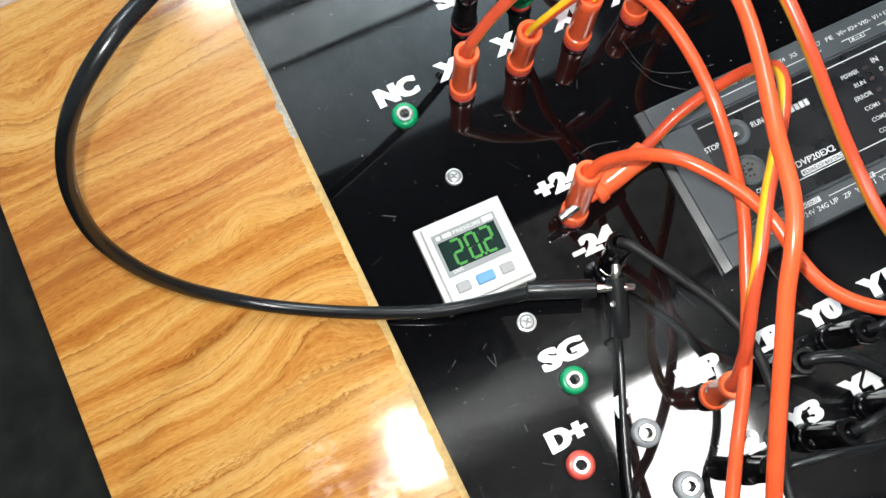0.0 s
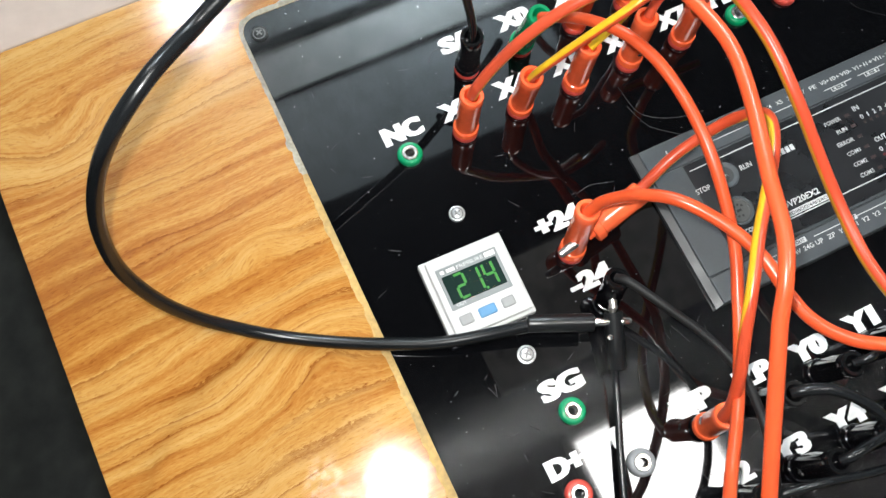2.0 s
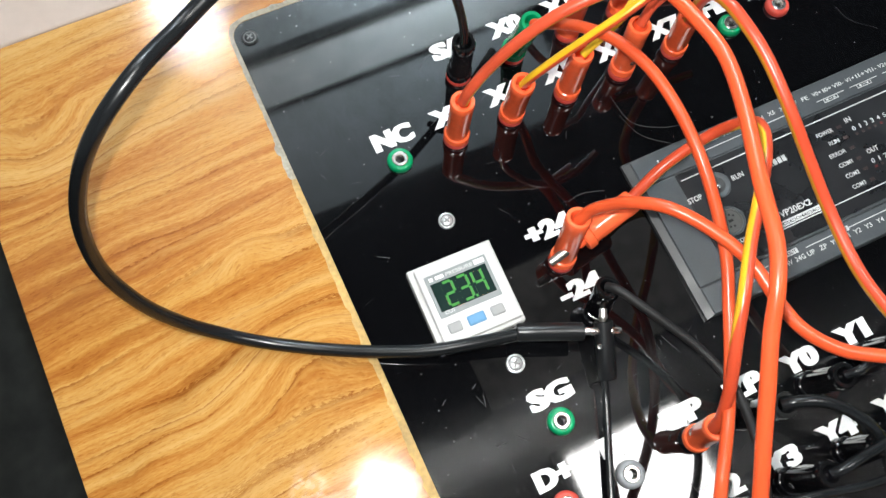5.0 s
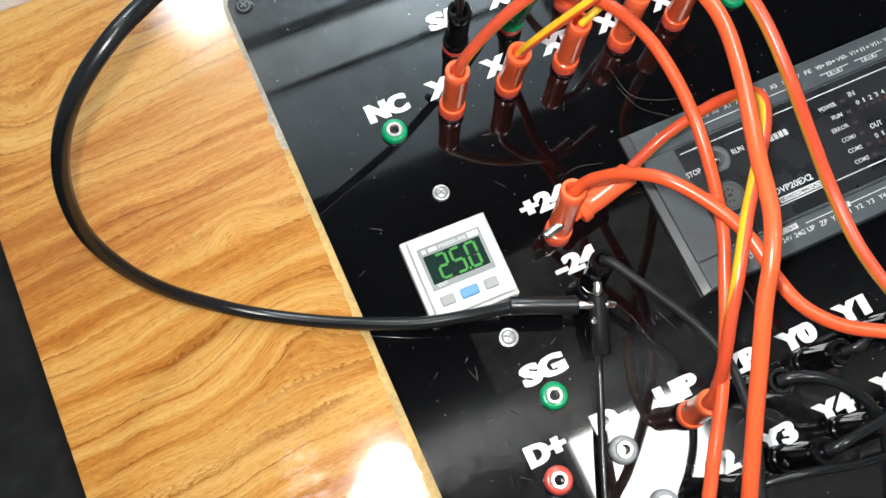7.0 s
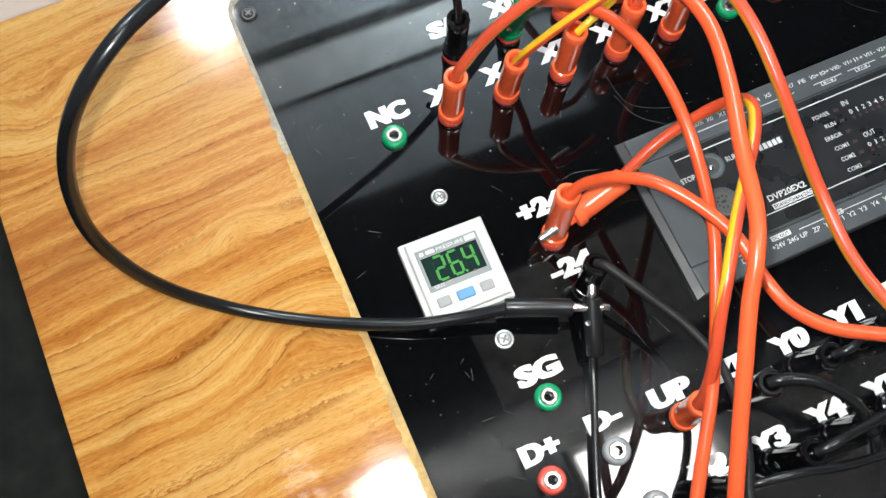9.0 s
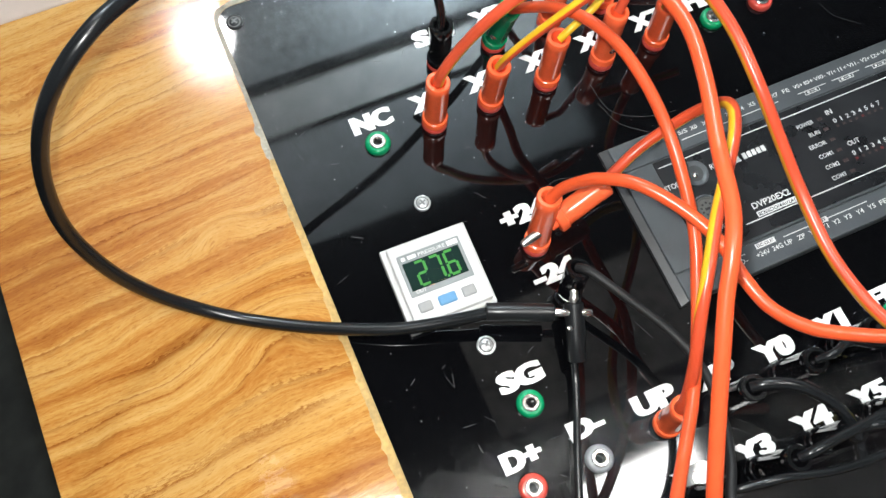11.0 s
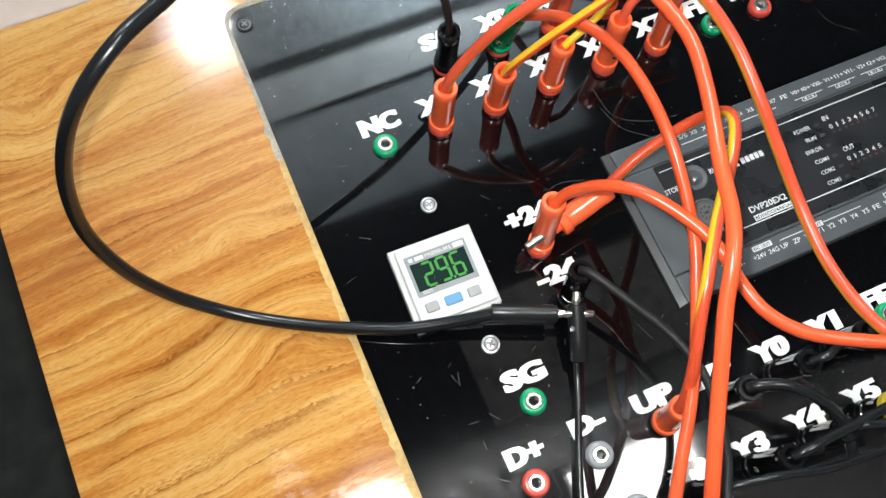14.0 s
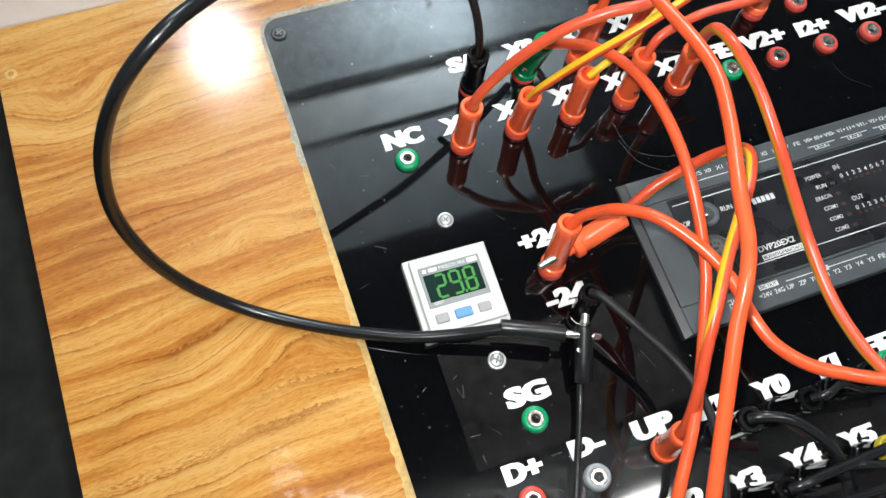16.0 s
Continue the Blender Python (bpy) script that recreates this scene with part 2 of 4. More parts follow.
M_metal = material("nickel_plate", (0.72, 0.7, 0.66), rough=0.25, metal=1.0, grain=0.15, scale=400)
M_zinc = material("zinc_screw_head", (0.5, 0.51, 0.51), rough=0.42, metal=1.0, grain=0.2, scale=500, bump=0.2)
M_scratch = material("scratched_gloss", (0.07, 0.07, 0.075), rough=0.5)
M_recess = material("recess_shade_tone", (0.16, 0.16, 0.16), rough=0.5, metal=0.6)
M_hole = material("hole_shade", (0.01, 0.01, 0.01), rough=0.7)
M_blackscrew = material("black_oxide_screw", (0.03, 0.033, 0.034), rough=0.35, metal=0.3, grain=0.3, scale=400)
M_plc = material("grey_controller_plastic", (0.056, 0.065, 0.072), rough=0.38, grain=0.07, scale=900, bump=0.12)
M_plcdark = material("dark_controller_plastic", (0.035, 0.038, 0.04), rough=0.4, grain=0.1, scale=900, bump=0.1)
M_plcface = material("black_label_film", (0.010, 0.011, 0.013), rough=0.3, grain=0.1, scale=600)
M_print = material("pale_grey_print", (0.62, 0.63, 0.63), rough=0.5)
M_port = material("grey_port_plastic", (0.085, 0.086, 0.082), rough=0.4, grain=0.1, scale=600)
M_case = material("white_switch_housing", (0.6, 0.6, 0.59), rough=0.35, grain=0.03, scale=300)
M_bezel = material("grey_display_bezel", (0.24, 0.26, 0.26), rough=0.5, grain=0.05, scale=300)
M_key = material("grey_rubber_key", (0.31, 0.315, 0.31), rough=0.6, grain=0.05, scale=300)
M_keyblue = material("blue_rubber_key", (0.11, 0.28, 0.48), rough=0.6, grain=0.05, scale=300)
M_lcd = material("dark_green_display", (0.008, 0.02, 0.017), rough=0.15, glow=(0.01, 0.04, 0.03), power=0.15)
M_lcdred = material("red_lit_display", (0.3, 0.01, 0.01), rough=0.3, glow=(0.7, 0.02, 0.015), power=0.5)
M_seggreen = material("green_lit_segment", (0.01, 0.12, 0.012), rough=0.4, glow=(0.05, 0.36, 0.03), power=0.45)
M_segorange = material("orange_lit_segment", (0.5, 0.25, 0.05), rough=0.4, glow=(1.0, 0.5, 0.18), power=0.75)
M_led = material("unlit_lamp_window", (0.05, 0.03, 0.03), rough=0.4)
M_ledred = material("red_lit_lamp", (0.09, 0.012, 0.012), rough=0.4, glow=(0.5, 0.02, 0.02), power=0.05)
M_cside = cable_material("red_cable_side_stripe", (0.74, 0.085, 0.035), (0.6, 0.27, 0.02), 0.63, 0.13)
M_corange = cable_material("orange_red_cable", ORANGE, ORANGE, 0.0, 0.0)
M_cstripe = cable_material("red_cable_thin_yellow_stripe", (0.66, 0.085, 0.035), (0.6, 0.33, 0.02), 0.62, 0.14)
M_cyellow = cable_material("red_cable_broad_yellow_stripe", (0.6, 0.07, 0.025), (0.85, 0.5, 0.02), 0.3, 0.42)
M_cband = cable_material("red_cable_yellow_band", (0.6, 0.07, 0.025), (0.8, 0.44, 0.02), 0.17, 0.36)
M_cblack = cable_material("black_cable", (0.007, 0.008, 0.009), (0.007, 0.008, 0.009), 0.0, 0.0, rough=0.27)
M_cgrey = cable_material("worn_dark_grey_cable", (0.006, 0.006, 0.0065), (0.006, 0.006, 0.0065), 0.0, 0.0, rough=0.6)
M_ceiling = material("stained_white_plaster", (0.4, 0.44, 0.455), rough=0.9, grain=0.3, scale=30)
# these ceiling tones carry the brightness of each mirrored zone
M_whiteceiling = material("bright_ceiling_zone", (0.86, 0.9, 0.9), rough=0.9, grain=0.2, scale=12)
M_dkceiling = material("dark_ceiling_zone", (0.012, 0.012, 0.013), rough=0.8, grain=0.1, scale=3)
M_reflector = material("pale_reflector_board", (0.72, 0.64, 0.58), rough=0.9, grain=0.5, scale=22)
M_mdceiling = material("grey_ceiling_zone", (0.58, 0.63, 0.66), rough=0.9, grain=0.2, scale=14)
M_wallpaint = material("grey_wall_paint", (0.42, 0.44, 0.46), rough=0.9, grain=0.04, scale=3)
M_floor = material("grey_floor_tile", (0.2, 0.2, 0.2), rough=0.5, grain=0.1, scale=6)
M_lamp = material("lamp_diffuser", (0.9, 0.9, 0.9), rough=0.5, glow=(1.0, 0.98, 0.95), power=27.0)
M_bulb = material("round_lamp_diffuser", (0.9, 0.9, 0.9), rough=0.5, glow=(1.0, 0.98, 0.95), power=85.0)
# strong glow for the added globe that lifts the ceiling's brightness
M_fillbulb = material("fill_globe_glass", (0.9, 0.9, 0.9), rough=0.5, glow=(0.84, 0.95, 1.0), power=215.0)
M_torch = material("torch_lens", (0.9, 0.9, 0.9), rough=0.5, glow=(0.98, 0.99, 0.97), power=10600.0)


# ---- mesh helpers ----
def part(name, bm, mat, parent=None, label="", smooth=None):
    """Links a bmesh (in centimetres) as one mesh object, under a parent if given."""
    me = bpy.data.meshes.new(name)
    bmesh.ops.scale(bm, vec=(U, U, U), verts=bm.verts)
    if smooth:
        for f in bm.faces:
            f.smooth = True
    bm.to_mesh(me)
    bm.free()
    if smooth:
        me.set_sharp_from_angle(angle=radians(smooth))
    for one in mat if isinstance(mat, (list, tuple)) else (mat,):
        me.materials.append(one)
    ob = new(name, me)
    ob.parent = parent
    if label:
        tagged(ob, label=label)
    return ob


def thing(name, label, category, at=(0, 0, 0), turn=0, group="", kind=""):
    """An Empty at a thing's base, in centimetres."""
    ob = new(name)
    ob.empty_display_size = 0.005
    ob.matrix_basis = pose(at[0] * U, at[1] * U, at[2] * U, 0, 0, turn)
    return tagged(ob, label, category, group, kind)


def block(x0, y0, z0, x1, y1, z1, bevel=0.0, segs=2, bm=None):
    bm2 = bmesh.new()
    bmesh.ops.create_cube(bm2, size=1)
    for v in bm2.verts:
        v.co = ((x0 + x1) / 2 + v.co.x * (x1 - x0), (y0 + y1) / 2 + v.co.y * (y1 - y0), (z0 + z1) / 2 + v.co.z * (z1 - z0))
    if bevel:
        bmesh.ops.bevel(bm2, geom=bm2.edges[:], offset=bevel, segments=segs, affect="EDGES", profile=0.5)
    return join(bm, bm2)


def join(bm, bm2):
    if bm is None:
        return bm2
    me = bpy.data.meshes.new("joined")
    bm2.to_mesh(me)
    bm2.free()
    bm.from_mesh(me)
    bpy.data.meshes.remove(me)
    return bm


def lathe(profile, n=24, m=None, bm=None, close=False):
    """Turns (radius, height) pairs round the z axis, then applies the matrix m."""
    bm2 = bmesh.new()
    rings = []
    for r, z in profile:
        rings.append([bm2.verts.new((r * math.cos(2 * math.pi * k / n), r * math.sin(2 * math.pi * k / n), z)) for k in range(n)])
    for a, b in zip(rings, rings[1:]):
        for k in range(n):
            bm2.faces.new((a[k], a[(k + 1) % n], b[(k + 1) % n], b[k]))
    if profile[0][0] > 0.001 and close:
        bm2.faces.new(rings[0][::-1])
    if close:
        bm2.faces.new(rings[-1])
    if m is not None:
        bm2.transform(m)
    return join(bm, bm2)


def spline(points, per=7):
    """A smooth line through the points."""
    p = [Vector(q) for q in points]
    p = [p[0] * 2 - p[1]] + p + [p[-1] * 2 - p[-2]]
    out = []
    for i in range(1, len(p) - 2):
        for k in range(per):
            t = k / per
            a, b, c, d = p[i - 1], p[i], p[i + 1], p[i + 2]
            out.append(0.5 * (2 * b + (c - a) * t + (2 * a - 5 * b + 4 * c - d) * t * t + (3 * b - a - 3 * c + d) * t ** 3))
    out.append(p[-2])
    return out


def tube(points, r, n=14, per=7, shift=None):
    """A round cable along a smooth line, with u round it and v along it."""
    line = spline(points, per)
    bm = bmesh.new()
    uv = bm.loops.layers.uv.new("UVMap")
    rings, side, run = [], None, 0.0
    for i, q in enumerate(line):
        d = (line[min(i + 1, len(line) - 1)] - line[max(i - 1, 0)]).normalized()
        if side is None:
            side = Vector((0, 0, 1)).cross(d)
            side = side.normalized() if side.length > 0.1 else Vector((1, 0, 0))
        side = (side - d * side.dot(d)).normalized()
        up = d.cross(side)
        if i:
            run += (q - line[i - 1]).length
        ring = []
        for k in range(n):
            a = 2 * math.pi * k / n + (2 * math.pi * shift(run) if shift else 0)
            ring.append(bm.verts.new(q + (side * math.cos(a) + up * math.sin(a)) * r))
        rings.append((ring, run))
    for (a, va), (b, vb) in zip(rings, rings[1:]):
        for k in range(n):
            f = bm.faces.new((a[k], b[k], b[(k + 1) % n], a[(k + 1) % n]))
            for loop, (uu, vv) in zip(f.loops, ((k, va), (k, vb), (k + 1, vb), (k + 1, va))):
                loop[uv].uv = (uu / n, vv)
    bm.faces.new(rings[0][0][::-1])
    bm.faces.new(rings[-1][0])
    bmesh.ops.recalc_face_normals(bm, faces=bm.faces[:])
    return bm


def along(a, b, roll=0):
    """A matrix that lays the z axis from a towards b, with its origin at a."""
    d = Vector(b) - Vector(a)
    return Matrix.Translation(a) @ d.to_track_quat("Z", "Y").to_matrix().to_4x4() @ Matrix.Rotation(radians(roll), 4, "Z")


def lettering(body, x, y, w, h, z, mat, parent, bold=0.03, name="lettering", thick=0.012, heavy=0.0):
    """Letters of a given width and height whose lower left corner is at x, y."""
    cu = bpy.data.curves.new("letters", "FONT")
    cu.body, cu.size, cu.offset, cu.extrude, cu.resolution_u = body, 1.0, bold, 0.1, 3
    tmp = bpy.data.objects.new("letters", cu)
    scene.collection.objects.link(tmp)
    bpy.context.view_layer.update()
    me = bpy.data.meshes.new_from_object(tmp.evaluated_get(bpy.context.evaluated_depsgraph_get()))
    bpy.data.objects.remove(tmp)
    bpy.data.curves.remove(cu)
    bm = bmesh.new()
    for k, slide in enumerate((-heavy, heavy, 0.0) if heavy else (0.0,)):
        old = len(bm.verts)
        bm.from_mesh(me)
        bm.verts.ensure_lookup_table()
        for v in bm.verts[old:]:
            v.co.x += slide
            v.co.z += k * 0.5 if v.co.z > 0 else 0
    bpy.data.meshes.remove(me)
    xs, ys = [v.co.x for v in bm.verts], [v.co.y for v in bm.verts]
    sx, sy = w / (max(xs) - min(xs)), h / (max(ys) - min(ys))
    x0, y0 = min(xs), min(ys)
    for v in bm.verts:
        v.co = (x + (v.co.x - x0) * sx, y + (v.co.y - y0) * sy, z + (thick + 0.004 * int(v.co.z / 0.5) if v.co.z > 0 else 0))
    return part(name, bm, mat, parent)


# ---- the room around ----
def room():
    def slab(name, a, b, mat):
        return tagged(part(name, block(*a, *b), mat), kind="structure")

    slab("floor", (-250, -250, -80), (300, 350, -77), M_floor)
    slab("wall_north", (-250, 350, -77), (300, 360, 270), M_wallpaint)
    slab("wall_south", (-250, -260, -77), (300, -250, 270), M_wallpaint)
    slab("wall_west", (-260, -250, -77), (-250, 350, 270), M_wallpaint)
    slab("wall_east", (300, -250, -77), (310, 350, 270), M_wallpaint)
    # unseen ceiling in zones, toned to paint the light and dark the panel mirrors
    slab("ceiling_dark", (-250, -250, 262), (300, 95, 266), M_dkceiling)
    # added board: its pale tone brightens a patch mirrored in the panel
    slab("reflector_board", (38, 4, 261), (122, 47, 262), M_reflector)
    slab("ceiling_grey", (-250, 95, 262), (120, 139.6, 266), M_mdceiling)
    slab("ceiling_batten", (-250, 139.6, 261), (150, 141, 266), M_dkceiling)
    slab("ceiling_middle", (-250, 141, 262), (150, 160.5, 266), M_whiteceiling)
    slab("ceiling_side", (150, 95, 262), (300, 160.5, 266), M_dkceiling)
    slab("ceiling_edge", (120, 95, 262), (150, 139.6, 266), M_dkceiling)
    slab("ceiling_beam", (-250, 160.5, 260), (300, 164.5, 266), M_dkceiling)
    slab("ceiling", (-250, 164.5, 262), (150, 350, 266), M_ceiling)
    slab("ceiling_far", (150, 164.5, 262), (300, 350, 266), M_dkceiling)

    lamp = thing("ceiling_light", "white square-edged ceiling light with a lit diffuser", "ceiling light", (72, -50, 250))
    part("frame", block(-23, -33, 0.4, 23, 33, 12, 0.5), M_case, lamp)
    part("diffuser", block(-21, -30, -0.6, 21, 30, 0.3), M_lamp, lamp)
    # the second globe is an unseen fill, added to light the ceiling
    for at, glow, size in (((-4, 152, 205), M_bulb, 0.68), ((84, 188, 226), M_fillbulb, 1.0)):
        hang_globe(at, glow, size)


def hang_globe(at, glow, size):
    globe = thing("ceiling_lamp", "unseen round white globe lamp hanging from the ceiling", "ceiling lamp", at, group="globe lamps")
    ball = [(0.01, 12), (4, 11.3), (8.5, 8.5), (11.3, 4), (12, 0), (11.3, -4), (8.5, -8.5), (4, -11.3), (0.01, -12)]
    part("globe", lathe([(r * size, h * size) for r, h in ball], 28), glow, globe, smooth=80)
    part("stem", lathe([(1.2, 12.0 * size + 0.1), (1.2, 262 - at[2])], 12, close=True), M_metal, globe, smooth=40)


room()

def build_torch():
    t = thing("phone_torch", "tiny white torch lamp carried over the panel", "torch")
    part("rim", lathe([(0.5, 0.3), (0.5, 0.0), (0.4, 0.0)], 20), M_black, t, smooth=40)
    part("lens", lathe([(0.36, 0.02), (0.2, 0.0), (0.005, 0.0)], 20), M_torch, t, "glowing white lens")
    return t


TORCH = build_torch()

# ---- table, board and panel ----
PX0, PX1, PY0, PY1 = -4.8, 40.0, -34.0, 10.0  # the black panel's outline
WX0, WX1, WY0, WY1 = -18.0, 54.0, -44.0, 13.1  # the wooden board's outline
WZ = 0.12


def outline(inset, n=8, radius=0.9):
    """The panel's outline with rounded corners, grown by inset."""
    pts = []
    for cx, cy, a0 in ((PX1, PY1, 0), (PX0, PY1, 90), (PX0, PY0, 180), (PX1, PY0, 270)):
        sx, sy = (-1 if cx == PX1 else 1), (-1 if cy == PY1 else 1)
        ox, oy = cx + sx * radius, cy + sy * radius
        for k in range(n + 1):
            a = radians(a0 + 90 * k / n)
            pts.append((ox + math.cos(a) * (radius + inset), oy + math.sin(a) * (radius + inset)))
    return pts


def refine(pts, step=0.18):
    out = []
    for (ax, ay), (bx, by) in zip(pts, pts[1:] + pts[:1]):
        k = max(1, int(math.hypot(bx - ax, by - ay) / step))
        out += [(ax + (bx - ax) * i / k, ay + (by - ay) * i / k) for i in range(k)]
    return out


def ring_between(inner, outer, za, zb):
    """A band of faces between two closed lines with as many points."""
    bm = bmesh.new()
    a = [bm.verts.new((x, y, za)) for x, y in inner]
    b = [bm.verts.new((x, y, zb)) for x, y in outer]
    for i in range(len(a)):
        j = (i + 1) % len(a)
        bm.faces.new((a[i], a[j], b[j], b[i]))
    bmesh.ops.recalc_face_normals(bm, faces=bm.faces[:])
    return bm


def build_board():
    tagged(part("tabletop", block(-120, -90, -6, 140, 90, -3.2, 0.3), M_table), kind="structure")
    board = thing("wooden_board", "oak-patterned laminate board with a chipped cut-out round the black panel", "board", (0, 0, 0))
    inner = refine(outline(0.0))
    rng = random.Random(4)
    jag = []
    for i, (x, y) in enumerate(inner):
        low = noise.noise((x * 0.5, y * 0.5, 3.0))
        mid = noise.noise((x * 2.3, y * 2.3, 7.0))
        wide = 0.34 + 0.12 * low + 0.1 * mid + 0.035 * rng.uniform(-1, 1)
        if y > 3:
            wide *= 0.62
        jag.append(max(0.08, wide))
    cx, cy = (PX0 + PX1) / 2, (PY0 + PY1) / 2
    chips = []
    for (x, y), w in zip(inner, jag):
        nx = -1 if x < PX0 + 0.9 else (1 if x > PX1 - 0.9 else 0)
        ny = 1 if y > PY1 - 0.9 else (-1 if y < PY0 + 0.9 else 0)
        l = math.hypot(nx, ny) or 1
        chips.append((x + nx / l * w, y + ny / l * w))
    # laminate top face: a fan of quads out to the board's rectangle
    bm = bmesh.new()
    a = [bm.verts.new((x, y, WZ)) for x, y in chips]

    def out_to(x, y):
        dx, dy = x - cx, y - cy
        s = min((WX1 - cx) / dx if dx > 0 else (WX0 - cx) / dx if dx < 0 else 1e9, (WY1 - cy) / dy if dy > 0 else (WY0 - cy) / dy if dy < 0 else 1e9)
        return cx + dx * s, cy + dy * s

    rim = [out_to(x, y) for x, y in inner]
    for corner in ((WX0, WY0), (WX0, WY1), (WX1, WY0), (WX1, WY1)):
        k = min(range(len(rim)), key=lambda i: math.hypot(rim[i][0] - corner[0], rim[i][1] - corner[1]))
        rim[k] = corner
    b = [bm.verts.new((x, y, WZ)) for x, y in rim]
    c = [bm.verts.new((x, y, -3.2)) for x, y in rim]
    for i in range(len(a)):
        j = (i + 1) % len(a)
        bm.faces.new((a[i], a[j], b[j], b[i]))
        bm.faces.new((b[i], b[j], c[j], c[i]))
    bmesh.ops.recalc_face_normals(bm, faces=bm.faces[:])
    part("laminate", bm, M_wood, board)
    edge = ring_between(inner, chips, 0.02, WZ)
    for f in edge.faces:
        c = f.calc_center_median()
        f.material_index = 1 if c.y + 3.0 * noise.noise((c.x, c.y * 0.8, 1.0)) > 0.5 else 0
    part("cut_edge", edge, [M_mdf, M_chip], board, "chipped bare fibreboard edge, greyed towards the corner")
    low = ring_between(inner, inner, -1.2, 0.02)
    part("cut_wall", low, M_mdf, board)
    nail = thing("nail_plug", "small pale filler plug set in the wooden board", "plug", (-17.35, 10.3, WZ))
    part("cap", lathe([(0.3, -0.4), (0.3, 0.02), (0.16, 0.05), (0.15, -0.05), (0.01, -0.06)], 12), M_mdf, nail, smooth=40)
    back = thing("beige_board", "pinkish beige painted board standing behind the wooden board", "board", (0, WY1 + 0.3, -3.2))
    part("slab", block(-60, 0, 0, 60, 14, 3.0, 0.15), M_beige, back)


build_board()


def build_panel():
    panel = thing("control_panel", "glossy black acrylic panel with white lettering and rows of sockets", "panel", (0, 0, 0))
    pts = outline(-0.01)
    bm = bmesh.new()
    top = [bm.verts.new((x, y, 0)) for x, y in pts]
    low = [bm.verts.new((x, y, -0.4)) for x, y in pts]
    bm.faces.new(top)
    for i in range(len(pts)):
        j = (i + 1) % len(pts)
        bm.faces.new((top[i], low[i], low[j], top[j]))
    bmesh.ops.recalc_face_normals(bm, faces=bm.faces[:])
    part("sheet", bm, M_panel, panel)
    words = (("NC", -0.85, 0.8, 2.08, 0.97), ("S/S", 3.75, 4.12, 2.2, 0.93), ("X0", 6.9, 4.1, 1.9, 0.95), ("X1", 9.95, 4.1, 1.75, 0.95), ("X2", 12.9, 4.1, 1.9, 0.95),
             ("X3", 2.2, 0.78, 1.9, 0.97), ("X4", 5.15, 0.78, 1.95, 0.97), ("X5", 8.2, 0.78, 1.95, 0.97), ("X6", 11.25, 0.78, 1.95, 0.97), ("X7", 14.35, 0.78, 1.9, 0.97),
             ("FE", 17.35, 0.85, 1.85, 0.95), ("V2+", 19.65, 0.88, 2.85, 0.96), ("I2+", 23.2, 0.82, 2.1, 0.95), ("VI2-", 26.0, 0.9, 3.1, 0.96),
             ("+24", 3.72, -6.36, 2.4, 0.95), ("-24", 3.9, -9.5, 2.2, 0.93), ("SG", 0.38, -13.3, 2.15, 0.95), ("D+", -0.88, -16.42, 1.85, 0.92),
             ("D-", 2.32, -16.3, 1.7, 0.85), ("UP", 5.38, -16.52, 2.08, 0.95), ("ZP", 8.5, -16.6, 2.0, 0.93), ("Y0", 11.52, -16.66, 1.95, 0.93),
             ("Y1", 14.55, -16.62, 1.75, 0.93), ("FE", 17.6, -16.5, 1.85, 0.95), ("Y2", 5.5, -20.05, 1.9, 0.93), ("Y3", 8.45, -20.1, 1.9, 0.93), ("Y4", 11.4, -20.05, 1.95, 0.93),
             ("Y5", 14.4, -20.1, 1.9, 0.93), ("-", 3.0, -19.0, 0.7, 0.2))
    for body, x, y, w, h in words:
        lettering(body, x, y, w, h, 0.004, M_white, panel, bold=0.045, heavy=0.04)


build_panel()


def build_scratches():
    """Pale hair scratches worn into the gloss."""
    panel = bpy.data.objects["control_panel"]
    rng = random.Random(11)
    lines = [((10.9, -1.0), (11.2, -2.7), (12.6, -3.6), (14.2, -3.9)), ((10.8, -2.1), (11.3, -3.5), (12.6, -4.6)), ((6.4, -5.1), (7.2, -5.0), (8.3, -5.3)),
             ((6.1, -12.2), (6.45, -13.8)), ((7.3, -12.6), (7.7, -13.6)), ((24.2, -1.2), (24.5, -2.2), (25.6, -3.2))]
    for _ in range(60):
        x, y, a, l = rng.uniform(-4, 9), rng.choice((rng.uniform(-20, -9), rng.uniform(-6, 5))), rng.uniform(0, 6.28), rng.uniform(0.08, 0.6)
        lines.append(((x, y), (x + l * math.cos(a), y + l * math.sin(a))))
    for line in lines:
        bm = tube([(x, y, 0.0) for x, y in line], rng.uniform(0.005, 0.011), n=5, per=6)
        bmesh.ops.scale(bm, vec=(1, 1, 0.25), verts=bm.verts)
        part("scratch", bm, M_scratch, panel)


build_scratches()


# ---- sockets and screws ----
def socket(x, y, mat, colour):
    j = thing("socket", colour + " banana socket with a nickel sleeve set in the black panel", "socket", (x, y, 0), group="panel sockets")
    part("flange", lathe([(0.60, 0.0), (0.62, 0.05), (0.61, 0.2), (0.55, 0.3), (0.47, 0.34), (0.38, 0.33), (0.37, 0.1)], 28), mat, j, smooth=40)
    part("sleeve", lathe([(0.375, 0.1), (0.375, 0.36), (0.34, 0.39), (0.24, 0.39), (0.21, 0.34), (0.2, -0.9), (0.01, -0.9)], 24), M_metal, j, "nickel-plated sleeve", smooth=40)
    return j


